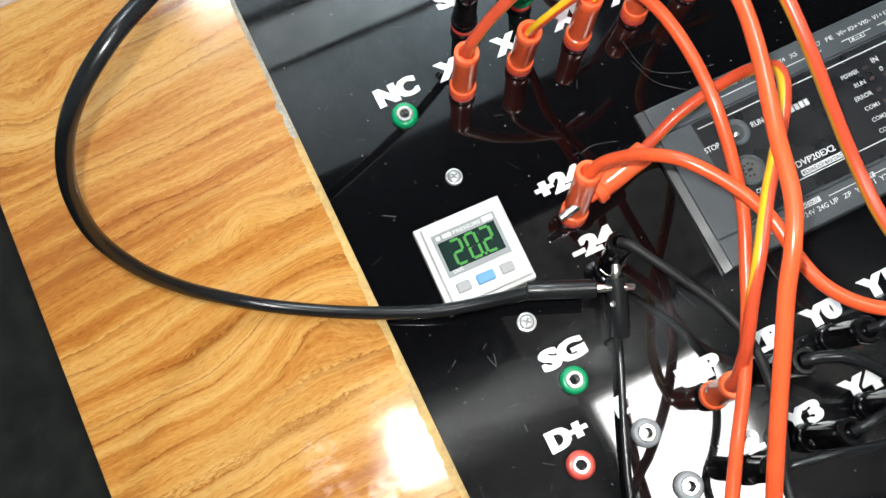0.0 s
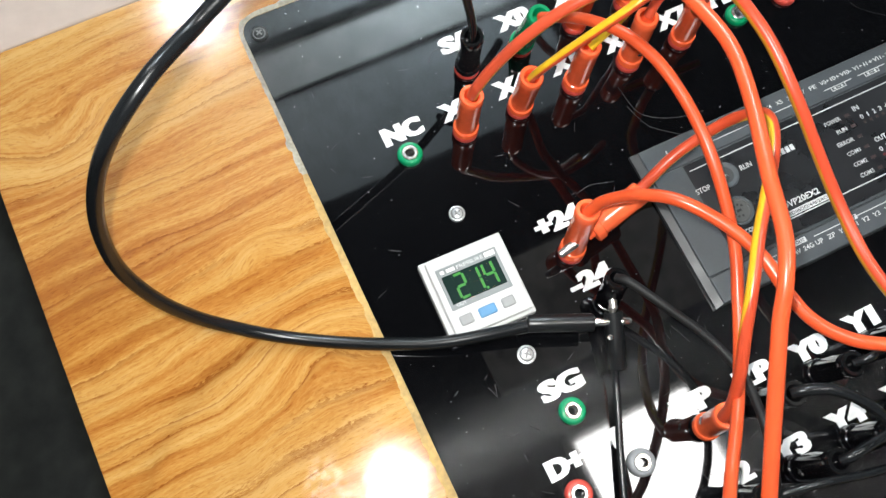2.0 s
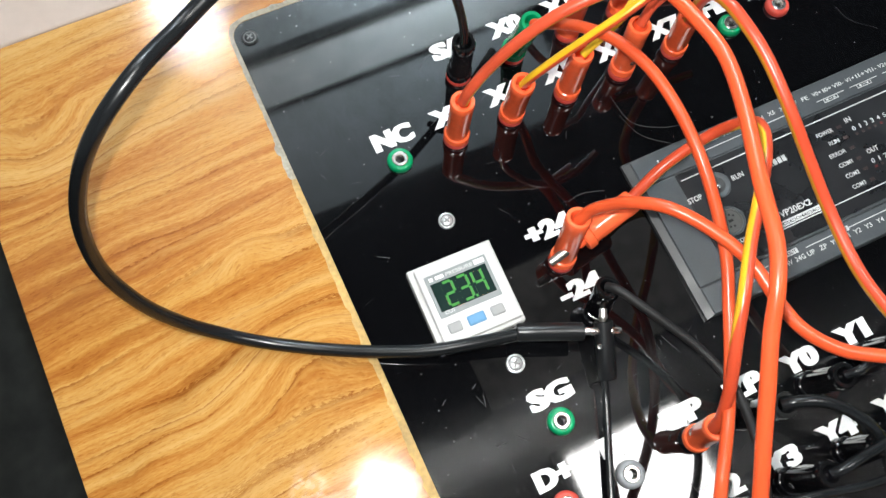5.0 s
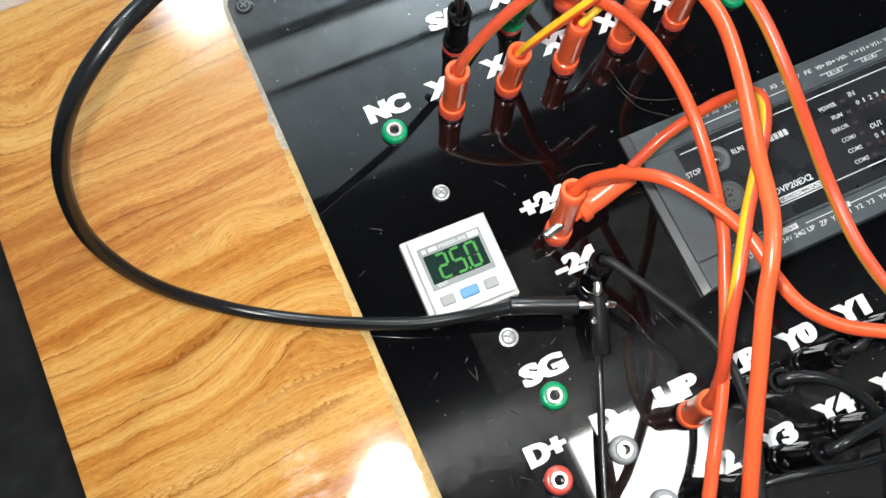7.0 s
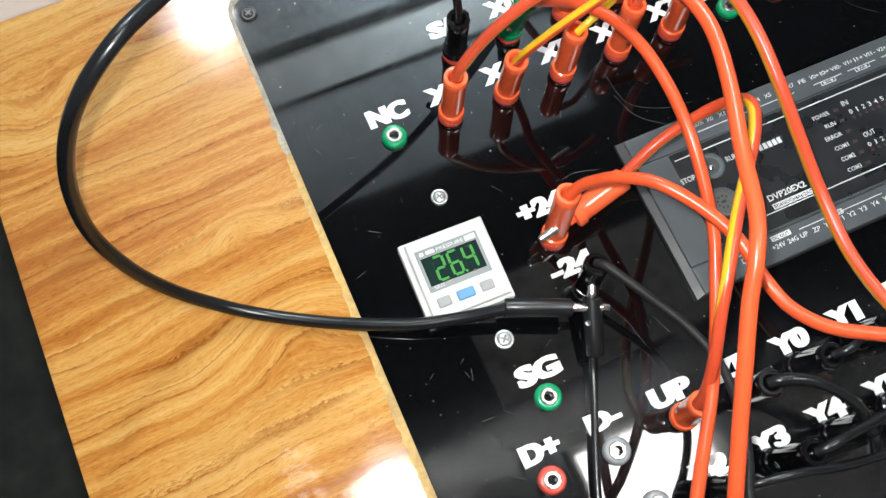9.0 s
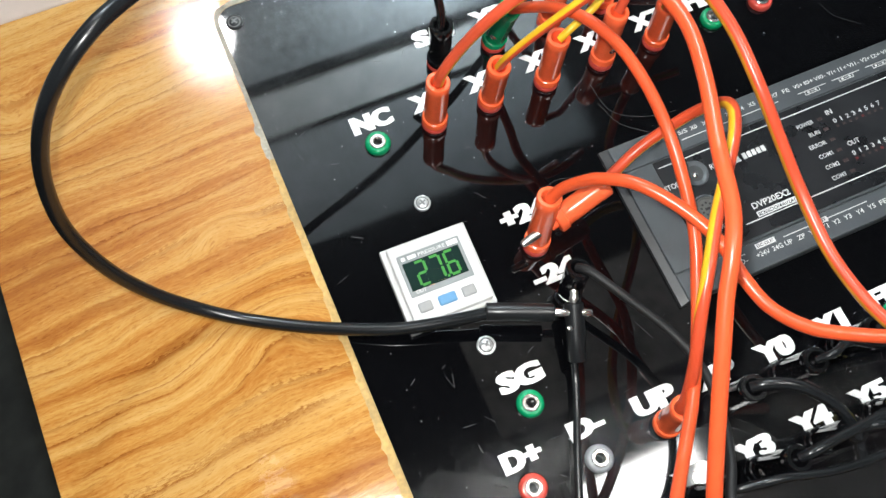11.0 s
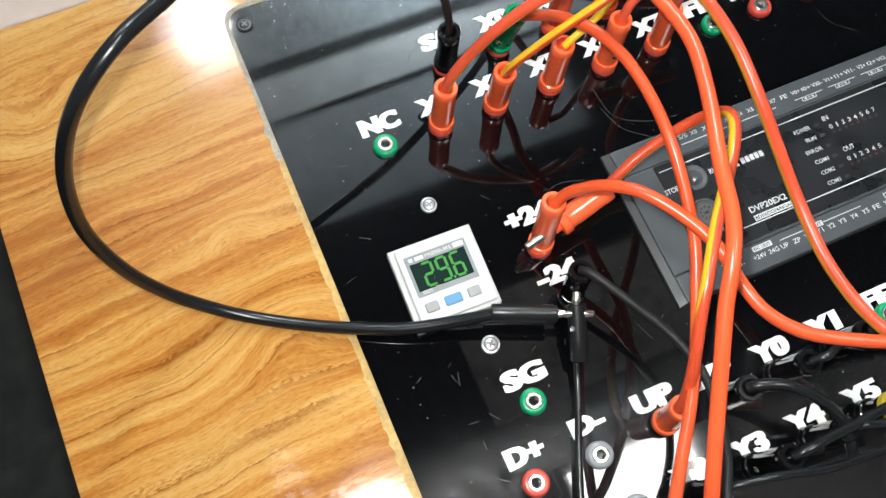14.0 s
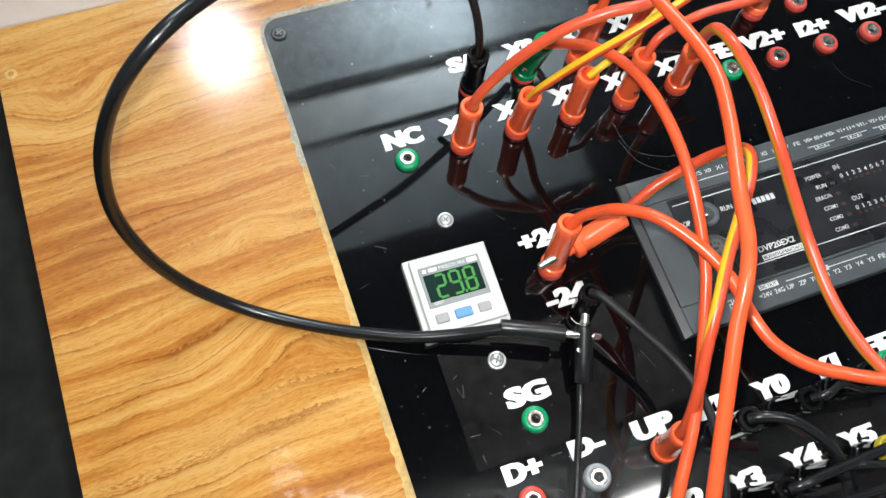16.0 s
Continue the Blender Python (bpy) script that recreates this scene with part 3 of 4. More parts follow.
SOCKETS = {"green": ((0, 0), (18.43, 0), (1.35, -14.05), (18.5, -16.95)),
           "red": ((21.3, 0), (24.38, 0), (27.25, 0), (-0.05, -17.28), (2.95, 0), (5.9, 0), (8.95, 0), (12.0, 0), (15.05, 0), (4.5, 3.0), (7.45, 3.0), (10.55, 3.0), (13.5, 3.0),
                   (21.3, 3.1), (24.0, 2.95), (4.75, -7.55)),
           "grey": ((3.05, -17.32), (3.6, -20.0)),
           "black": ((4.75, -10.6), (6.3, -17.2), (9.05, -17.3), (12.05, -17.3), (15.1, -17.25), (6.0, -20.45), (9.0, -20.45), (12.0, -20.45), (15.0, -20.45))}
for colour, places in SOCKETS.items():
    for x, y in places:
        socket(x, y, {"green": M_green, "red": M_redcap, "grey": M_grey, "black": M_black}[colour], colour)


def screw(x, y, r, mat, label, turn):
    s = thing("screw", label, "screw", (x, y, 0), turn)
    part("washer_head", lathe([(r, 0.0), (r, 0.06), (r * 0.93, 0.1), (r * 0.8, 0.11), (r * 0.76, 0.085)], 28), mat, s, smooth=35)
    # flat ring: the groove's shade is put into its grey
    part("groove", lathe([(r * 0.78, 0.086), (r * 0.6, 0.086)], 28), M_recess, s)
    part("dome", lathe([(r * 0.64, 0.08), (r * 0.6, 0.12), (r * 0.42, 0.155), (r * 0.2, 0.165), (0.005, 0.167)], 24), mat, s, smooth=35)
    # the cross stands proud; its grey stands in for recess shade
    bm = block(-r * 0.42, -r * 0.1, 0.15, r * 0.42, r * 0.1, 0.171)
    block(-r * 0.1, -r * 0.42, 0.15, r * 0.1, r * 0.42, 0.1715, bm=bm)
    part("cross_recess", bm, M_recess, s)


screw(0.75, -3.62, 0.4, M_zinc, "zinc cross-head screw above the pressure switch", 20)
screw(0.68, -10.95, 0.44, M_zinc, "zinc cross-head screw below the pressure switch", 50)
screw(-4.05, 9.0, 0.42, M_blackscrew, "black cross-head screw in the panel's rounded corner", 30)


# ---- leads ----
def plug(parent, a, b, mat, screw_turn=200):
    """A stackable plug whose collar stands at a and whose cable end is at b."""
    length = (Vector(b) - Vector(a)).length
    m = along(a, b)
    body = part("plug", lathe([(0.3, -0.3), (0.3, 0.0), (0.56, 0.0), (0.62, 0.06), (0.62, 0.36), (0.6, 0.42), (0.53, 0.46), (0.52, 0.75), (0.54, 0.82), (0.53, length - 0.55), (0.55, length - 0.48), (0.55, length - 0.06), (0.52, length), (0.37, length), (0.32, length - 0.08), (0.31, length - 0.9), (0.01, length - 0.9)], 28, m), mat, parent, smooth=40)
    sm = m @ Matrix.Rotation(radians(screw_turn), 4, "Z") @ Matrix.Translation((0.44, 0, 1.15)) @ Matrix.Rotation(radians(90), 4, "Y")
    part("set_screw", lathe([(0.17, 0.0), (0.17, 0.09), (0.13, 0.12), (0.05, 0.1), (0.01, 0.06)], 12, sm), M_metal, body, "nickel set screw", smooth=40)
    if mat is M_black:
        part("rim", lathe([(0.33, length - 0.02), (0.36, length + 0.02), (0.5, length + 0.02), (0.535, length - 0.04), (0.54, length - 0.12)], 28, m), M_rim, body, "worn shiny rim", smooth=40)
    return body


def slim_plug(parent, a, b, pin_to, mat, r=0.4):
    """A straight sleeve from b to its mouth at a, with a nickel pin that runs on to pin_to."""
    length = (Vector(b) - Vector(a)).length
    sleeve = part("plug", lathe([(0.2, 0.06), (r - 0.05, 0.0), (r, 0.05), (r, length * 0.62), (r * 0.97, length - 0.06), (r * 0.9, length), (r * 0.62, length), (r * 0.6, length - 0.3)], 26, along(a, b)), mat, parent, smooth=40)
    reach = (Vector(pin_to) - Vector(a)).length
    part("pin", lathe([(0.17, -0.3), (0.17, 0.05), (0.2, 0.12), (0.2, reach * 0.3), (0.17, reach * 0.4), (0.19, reach * 0.75), (0.17, reach - 0.06), (0.12, reach), (0.01, reach)], 16, along(a, pin_to)), M_metal, sleeve, "nickel spring pin", smooth=40)
    return sleeve


def lead(label, line, r, mat, plugs=(), cable_label="", roll=None):
    ob = thing("patch_lead", label, "cable", line[0][:2] + (0,), group="patch leads")
    x, y, _ = line[0]
    shift = lambda p: (p[0] - x, p[1] - y, p[2])
    part("cable", tube([shift(p) for p in line], r, shift=roll), mat, ob, cable_label, smooth=60)
    for a, b, pm, turn in plugs:
        plug(ob, shift(a), shift(b), pm, screw_turn=turn)
    return ob


# cable lines, centimetres
A = [(7.57, 2.12, 4), (7.99, 0.86, 5.6), (8.23, -0.39, 7), (8.8, -1.77, 7.7), (9.35, -3.46, 7.8), (9.6, -5.41, 7.6), (9.53, -7.49, 7.3), (9.34, -9.55, 6.6), (9.02, -11.32, 5.9), (8.31, -13.05, 5.4), (7.32, -14.95, 5.2), (5.91, -16.92, 5.5), (4.29, -18.67, 6.2), (3.42, -19.46, 6.9)]
B = [(9.29, -0.53, 11.2), (9.51, -1.44, 11.2), (9.8, -3.52, 11.6), (9.78, -5.52, 12), (9.09, -7.72, 12.4), (8.0, -10.27, 12.8), (7.37, -12.26, 12.8), (6.71, -13.54, 12.6), (6.07, -14.68, 12), (5.34, -16.25, 11.2), (4.65, -17.82, 10.3), (3.96, -19.43, 9.4), (3.56, -20.59, 8.6)]
X3 = [(2.97, -0.07, 3.9), (3.15, -0.12, 4.8), (3.91, -0.09, 6.1), (4.96, -0.19, 7.6), (6.42, -0.36, 9.0), (8.12, -0.65, 9.9), (9.47, -0.87, 10.2), (11.18, -0.54, 10.2)]
X4 = [(5.78, -0.38, 3.9), (5.95, -0.65, 5), (6.75, -0.95, 6.5), (7.87, -1.23, 8), (9.32, -1.34, 9.2), (11.03, -1.08, 9.9), (12.91, -0.42, 10)]
X5 = [(8.93, -0.12, 3.9), (9.45, -0.03, 4.3), (10.12, 0.13, 4.6), (10.9, 0.37, 5), (12.18, 1.17, 5.2), (13.6, 2.03, 5.3), (14.56, 2.79, 5.3)]
X6 = [(12.11, 0.19, 3.9), (12.63, 0.47, 4.7), (13.57, 0.6, 5.2), (14.96, 0.67, 5.6), (16.66, 0.56, 5.8), (18.71, 0.53, 6)]
D = [(14.33, -0.46, 3.9), (14.13, -0.6, 5.4), (13.91, -0.93, 6.7), (13.61, -1.56, 7.8), (13.58, -2.76, 8.3), (13.78, -4.74, 8.1), (13.88, -7.07, 7.4), (14.06, -9.13, 6.4), (14.2, -11.26, 5.5), (14.16, -13.8, 5.1), (14.49, -15.93, 4.9), (14.98, -17.5, 4.9), (15.72, -18.72, 4.8)]
E = [(5.01, -7.06, 4.1), (5.44, -7.05, 4.8), (5.88, -7.35, 5.7), (6.41, -7.87, 6.7), (7.31, -8.81, 7.4), (8.3, -10.35, 7.6), (8.99, -12.07, 7.6), (9.13, -13.8, 7.6), (9.46, -15.12, 7.6), (10.29, -16.28, 7.7), (11.46, -17.11, 7.9), (12.77, -17.8, 8), (14.4, -18.48, 8)]
F = [(7.77, -6.92, 2.8), (8.66, -6.6, 3.0), (9.82, -6.24, 3.5), (11.04, -6.12, 4.3), (12.04, -6.22, 5.3), (12.44, -6.65, 6.5), (12.37, -7.18, 7.4), (12.0, -7.88, 7.9), (11.25, -8.88, 8.2), (10.05, -10.23, 8.3), (9.07, -11.39, 8.2), (7.88, -13.06, 7.9), (7.05, -14.42, 7.2), (6.44, -15.72, 6.2), (6.06, -16.66, 4.8), (5.88, -16.92, 4.0)]
K1 = [(12.5, 11.5, 16.5), (9.0, 8.9, 15.4), (5.6, 6.9, 14.8), (2.2, 5.1, 14.4), (-0.8, 3.95, 14.2), (-3.3, 3.1, 14.1), (-5.3, 2.35, 14.05), (-6.93, 1.59, 13.88), (-8.71, 0.23, 14.44), (-10.39, -0.63, 13.72), (-11.67, -1.07, 12.04), (-12.61, -1.58, 9.75), (-12.97, -2.3, 7.23), (-12.52, -3.2, 4.75), (-11.63, -3.92, 2.65), (-10.47, -4.64, 1.25), (-8.99, -5.59, 0.56), (-6.97, -6.79, 0.41), (-4.82, -7.96, 0.62), (-2.76, -8.93, 0.94), (-0.82, -9.54, 1.31), (0.98, -10.05, 1.9)]
K2 = [(3.73, -13.31, 0.8), (3.49, -13.99, 0.6), (2.98, -15.14, 0.5), (2.34, -16.48, 0.5), (1.72, -17.84, 0.5), (1.2, -19.09, 0.5)]
K3 = [(5.16, -9.9, 2.8), (5.46, -10.3, 3.1), (6.02, -11.29, 3.1), (6.67, -12.43, 3.0), (7.3, -13.59, 2.9), (7.73, -14.77, 2.9), (7.9, -15.99, 3.0), (7.67, -17.23, 3.3), (7.2, -18.56, 3.7), (6.52, -19.71, 4.2), (5.63, -20.94, 4.8)]
S = [(4.23, 2.51, 3.9), (4.26, 2.6, 4.6), (4.18, 2.86, 5.6), (4.08, 3.25, 6.4), (3.98, 3.76, 7), (3.89, 4.34, 7.5)]
K5 = [(8.9, -17.31, 4), (9.37, -17.43, 4.3), (10.29, -17.86, 4.4), (11.17, -18.67, 4.2), (11.87, -19.7, 3.8), (12.02, -20.78, 3.4), (11.88, -21.77, 3)]
K6 = [(9.3, -20.42, 3.9), (9.76, -20.41, 4.2), (10.67, -20.35, 4.2), (12.21, -20.33, 4.0), (13.96, -20.28, 3.8), (16.18, -20.3, 3.5)]
X1L = [(10.9, 3.2, 3.9), (11.2, 3.5, 4.8), (11.5, 4.4, 6.2), (11.6, 6.0, 7.5), (11.7, 8.5, 8.5)]
X2L = [(13.95, 3.25, 3.9), (14.4, 3.5, 4.8), (15.2, 4.5, 6.0), (16.5, 6.0, 6.8), (19.0, 9.0, 7.2)]
TOPL = [(21.6, 3.4, 3.6), (21.4, 3.8, 4.4), (20.6, 4.4, 5.0), (18.6, 5.6, 5.8), (15.5, 8.0, 6.4)]
K7 = [(12.1, -17.4, 3.6), (12.7, -17.45, 4.0), (13.8, -17.3, 3.6), (15.5, -17.9, 2.6), (18.0, -18.4, 2.0)]
K8 = [(6.1, -20.4, 3.6), (6.6, -20.5, 4.1), (8.2, -20.8, 4.3), (11.0, -21.5, 3.8), (16.0, -21.9, 3.2)]
K9 = [(12.05, -20.4, 3.6), (12.6, -20.5, 4.0), (14.0, -20.9, 3.7), (17.0, -21.3, 3.0)]
K10 = [(15.15, -17.25, 3.6), (15.7, -17.3, 4.0), (17.0, -17.5, 3.4), (20.0, -18.2, 2.4)]

A += [(1.6, -21.3, 8.0), (-1.0, -24.0, 8.5)]
B += [(2.4, -24.0, 6.4), (1.6, -27.0, 5.0)]
K2 += [(0.3, -21.6, 0.5), (-0.6, -24.5, 0.5)]
K3 += [(5.2, -23.4, 5.2), (4.2, -26.0, 5.4)]

lead("orange-red patch lead with a green plug", A, 0.25, M_corange, [((7.45, 3.0, 0.36), (7.62, 2.3, 3.9), M_green, 200)])
lead("thick orange-red patch lead hanging in an arc over the controller", B, 0.27, M_corange)
lead("red patch lead with a thin yellow stripe and a red plug", X3, 0.25, M_cstripe, [((2.95, 0, 0.36), (3.0, -0.02, 3.9), M_red, 80)])
lead("red and yellow striped patch lead with a red plug", X4, 0.2, M_cyellow, [((5.9, 0, 0.36), (5.85, -0.3, 3.9), M_red, 80)])
lead("red and yellow striped patch lead with a red plug", X5, 0.18, M_cyellow, [((8.95, 0, 0.36), (8.98, 0.0, 3.9), M_red, 285)])
lead("red patch lead with a red plug", X6, 0.23, M_cstripe, [((12.0, 0, 0.36), (12.1, 0.2, 3.9), M_red, 120)])
lead("red patch lead with a thin yellow stripe and a red plug", D, 0.27, M_cside, [((15.05, 0, 0.36), (14.6, -0.2, 3.9), M_red, 120)])
lead("orange-red patch lead with a red plug bent over the controller", E, 0.26, M_corange, [((4.75, -7.55, 0.36), (5.05, -6.98, 4.2), M_red, 260)])
side = lead("red lead with a broad yellow stripe joining two red plugs", F, 0.25, M_cband,
     [((5.45, -7.45, 2.1), (8.1, -6.9, 2.7), M_red, 300), ((6.3, -17.2, 0.36), (6.2, -16.95, 3.7), M_red, 300)], roll=lambda v: 0.45 * min(1.0, max(0.0, (8.5 - v) / 3.0)) + 0.32 * min(1.0, max(0.0, (v - 15.5) / 3.0)))
part("spring_pin", lathe([(0.15, 0.0), (0.2, 0.25), (0.2, 0.7), (0.16, 1.05), (0.08, 1.1), (0.01, 1.1)], 14, along((4.75 - F[0][0], -7.6 - F[0][1], 2.0), (3.9 - F[0][0], -7.75 - F[0][1], 1.85))), M_metal, side, "nickel spring pin", smooth=40)
lead("orange-red patch lead with a red plug", X1L, 0.24, M_corange, [((10.55, 3.0, 0.36), (10.85, 3.15, 3.9), M_red, 250)])
lead("orange-red patch lead with a red plug", X2L, 0.24, M_cstripe, [((13.5, 3.0, 0.36), (13.9, 3.2, 3.9), M_red, 250)])
lead("red patch lead with a red plug", TOPL, 0.23, M_cstripe, [((21.3, 3.1, 0.36), (21.6, 3.4, 3.6), M_red, 250)])
loop = lead("black lead curling over the wooden board", K1, 0.29, M_cblack)
slim_plug(loop, (3.62 - K1[0][0], -11.12 - K1[0][1], 1.85), (0.95 - K1[0][0], -9.95 - K1[0][1], 1.9), (5.15 - K1[0][0], -11.75 - K1[0][1], 1.8), M_sleeve)
drop = lead("thin black lead with a black plug", K2, 0.17, M_cblack)
down = slim_plug(drop, (4.62 - K2[0][0], -11.05 - K2[0][1], 1.85), (3.84 - K2[0][0], -13.3 - K2[0][1], 0.95), (4.9 - K2[0][0], -10.4 - K2[0][1], 2.05), M_sleeve, 0.41)
part("set_screw", lathe([(0.13, 0.0), (0.13, 0.06), (0.1, 0.09), (0.01, 0.06)], 12, Matrix.Translation((4.0 - K2[0][0], -12.0 - K2[0][1], 1.72)) @ Matrix.Rotation(radians(-25), 4, "Y")), M_metal, down, "nickel set screw", smooth=40)
stack = lead("black lead with a black stackable plug", K3, 0.2, M_cgrey, [((4.75, -10.6, 0.36), (5.2, -9.95, 2.9), M_black, 180)])
for reach, lift in ((0.62, 1.7),):
    arc = [(4.85 - K3[0][0] + reach * math.cos(radians(a)), -10.4 - K3[0][1] + reach * math.sin(radians(a)), lift) for a in range(185, 260, 18)]
    part("spring_wire", tube(arc, 0.045, n=8, per=4), M_metal, stack, "bent nickel spring wire", smooth=60)
lead("black lead with a black plug in a red socket", S, 0.2, M_cblack, [((4.5, 3.0, 0.36), (4.3, 2.6, 3.9), M_black, 90)])
lead("black lead with a black plug", K5, 0.24, M_cblack, [((9.05, -17.3, 0.36), (9.02, -17.35, 4.0), M_black, 90)])
lead("black lead with a black plug", K7, 0.18, M_cblack, [((12.05, -17.3, 0.36), (12.1, -17.4, 3.6), M_black, 20)])
lead("black lead with a black plug", K8, 0.17, M_cblack, [((6.0, -20.45, 0.36), (6.08, -20.4, 3.6), M_black, 90)])
lead("black lead with a black plug", K9, 0.19, M_cblack, [((12.0, -20.45, 0.36), (12.05, -20.4, 3.6), M_black, 90)])
lead("black lead with a black plug", K10, 0.18, M_cblack, [((15.1, -17.25, 0.36), (15.15, -17.25, 3.6), M_black, 90)])
spare = thing("spare_plug", "yellow plug stacked on a black plug in its socket", "plug", (15.0, -20.45, 0))
plug(spare, (0, 0, 0.36), (0.03, 0.02, 2.2), M_black)
plug(spare, (0.03, 0.02, 2.2), (0.08, 0.03, 4.3), M_yellow)
lead("black lead with a black plug", K6, 0.22, M_cblack, [((9.0, -20.45, 0.36), (9.28, -20.42, 3.9), M_black, 90)])


# ---- controller ----
def build_controller():
    x0, x1, y0, y1, z = 8.86, 30.0, -12.87, -5.02, 0.5
    c = thing("controller", "dark grey programmable controller with a black label face", "controller", (9.5, -12.85, 0))
    w, h = x1 - x0, y1 - y0
    bm = bmesh.new()
    low = [bm.verts.new(p) for p in ((0, 0, 0.001), (w, 0, 0.001), (w, h, 0.001), (0, h, 0.001))]
    mid = [bm.verts.new(p) for p in ((0, 0, 0.22), (w, 0, 0.22), (w, h, 0.22), (0, h, 0.22))]
    top = [bm.verts.new(p) for p in ((0.42, 0.1, 0.4), (w, 0.1, 0.4), (w, h - 0.1, 0.4), (0.42, h - 0.1, 0.4))]
    for a, b in ((low, mid), (mid, top)):
        for k in range(4):
            bm.faces.new((a[k], a[(k + 1) % 4], b[(k + 1) % 4], b[k]))
    bm.faces.new(top)
    part("body", bm, M_plcdark, c, "dark sloping side walls")
    part("terminal_cover", block(0.36, 0.06, 0.2, w, 1.32, z - 0.03, 0.07, 3), M_plc, c, "grey terminal cover")
    part("terminal_cover", block(0.36, h - 1.42, 0.2, w, h - 0.06, z - 0.03, 0.07, 3), M_plc, c, "grey terminal cover")
    part("cover", block(0.34, 1.35, 0.2, w, h - 1.45, z, 0.06, 3), M_plc, c)
    fx0, fy0, fx1, fy1 = 10.75 - x0, -11.4 - y0, 29.5 - x0, -6.52 - y0
    part("label_face", block(fx0, fy0, z - 0.1, fx1, fy1, z + 0.05, 0.04), M_plcface, c, "black printed label face")
    zt = z + 0.054
    ln = lambda a, b, y: part("printed_line", block(a - x0, y - y0 - 0.025, zt - 0.01, b - x0, y - y0 + 0.025, zt + 0.003), M_print, c)
    ln(10.9, 29, -6.86)
    ln(13.2, 29, -10.74)
    w_ = lambda body, x, y, wd, ht, zz=zt, bold=0.012: lettering(body, x - x0, y - y0, wd, ht, zz, M_print, c, bold=bold, thick=0.004)
    w_("STOP", 10.67, -8.0, 0.72, 0.25)
    w_("RUN", 13.1, -7.82, 0.6, 0.25)
    w_("DVP20EX2", 13.9, -10.25, 1.95, 0.3, bold=0.02)
    part("printed_bar", block(13.93 - x0, -10.66 - y0, zt - 0.01, 16.1 - x0, -10.4 - y0, zt + 0.003), M_print, c)
    for k, word in enumerate(("POWER", "RUN", "ERROR", "COM1", "COM2", "COM3")):
        y = -7.62 - k * 0.565
        wd = {3: 0.55, 5: 0.88, 4: 0.72}[len(word)]
        w_(word, 18.72 - wd if k < 3 else 18.72 - wd, y, wd, 0.2)
        part("indicator", block(18.95 - x0, y - y0 + 0.02, zt - 0.01, 19.2 - x0, y - y0 + 0.16, zt + 0.01), M_led, c)
    w_("IN", 19.5, -7.5, 0.32, 0.24)
    w_("OUT", 19.6, -9.25, 0.62, 0.24)
    for k in range(8):
        w_(str(k), 19.62 + k * 0.345 + (0.05 if k == 1 else 0), -7.98, 0.06 if k == 1 else 0.16, 0.22)
        part("indicator", block(19.62 - x0 + k * 0.345, -8.22 - y0, zt - 0.01, 19.76 - x0 + k * 0.345, -8.1 - y0, zt + 0.01), M_ledred if k == 4 else M_led, c)
        if k < 6:
            w_(str(k), 19.55 + k * 0.345 + (0.05 if k == 1 else 0), -9.72, 0.06 if k == 1 else 0.16, 0.22)
            part("indicator", block(19.55 - x0 + k * 0.345, -9.96 - y0, zt - 0.01, 19.69 - x0 + k * 0.345, -9.84 - y0, zt + 0.01), M_ledred if k in (0, 4) else M_led, c)
    # maker's mark: plain shapes
    bm = bmesh.new()
    v = [bm.verts.new(p) for p in ((14.1 - x0, -7.98 - y0, zt), (14.62 - x0, -7.98 - y0, zt), (14.52 - x0, -7.6 - y0, zt), (14.42 - x0, -7.6 - y0, zt))]
    bm.faces.new(v)
    part("mark", bm, M_print, c)
    for k in range(5):
        part("mark", block(14.75 + k * 0.25 - x0, -7.95 - y0, zt - 0.01, 14.94 + k * 0.25 - x0, -7.66 - y0, zt + 0.003), M_print, c)
    # terminal names along both edges
    zc = z - 0.028
    for word, x in (("L", 10.4), ("N", 11.1), ("S/S", 12.6), ("X0", 13.25), ("X1", 13.88), ("X2", 14.5), ("X3", 15.12), ("X4", 15.75), ("X5", 16.37), ("X6", 17.0), ("X7", 17.62), ("FE", 18.25), ("V0+", 18.85), ("I0+", 19.45), ("VI0-", 20.0), ("V1+", 20.75), ("I1+", 21.35), ("VI1-", 21.9), ("V2+", 22.65), ("I2+", 23.25), ("VI2-", 23.8)):
        w_(word, x, -5.72, 0.13 * len(word) + 0.1, 0.2, zc)
    for word, x in (("D+", 11.4), ("D-", 12.1), ("+24V", 12.95), ("24G", 13.75), ("UP", 14.4), ("ZP", 15.05), ("Y0", 15.65), ("Y1", 16.28), ("Y2", 16.9), ("Y3", 17.5), ("Y4", 18.15), ("Y5", 18.78), ("FE", 19.4), ("V3+", 20.0), ("I3+", 20.7)):
        w_(word, x, -12.28, 0.14 * len(word) + 0.1, 0.22, zc)
    for a, b, y in ((12.6, 17.8, -5.98), (14.5, 18.9, -11.87), (18.85, 20.4, -6.0), (20.75, 22.3, -6.0), (22.65, 24.2, -6.0), (11.4, 12.5, -11.9)):
        part("printed_line", block(a - x0, y - y0 - 0.02, zc - 0.01, b - x0, y - y0 + 0.02, zc + 0.003), M_print, c)
    ink = lambda body, x, y, wd, ht, zz: lettering(body, x - x0, y - y0, wd, ht, zz, M_plcface, c, bold=0.012, thick=0.004)
    ink("8DI/6DO/4AI/2AO", 13.98, -10.62, 2.05, 0.17, zt + 0.004)
    for body, a, b, y in (("DC OUT", 13.1, 14.1, -11.8), ("OUT", 16.1, 16.8, -11.87)):
        part("printed_bar", block(a - x0, y - y0 - 0.12, zc - 0.01, b - x0, y - y0 + 0.12, zc + 0.003), M_print, c)
        ink(body, a + 0.08, y - 0.075, b - a - 0.16, 0.15, zc + 0.004)
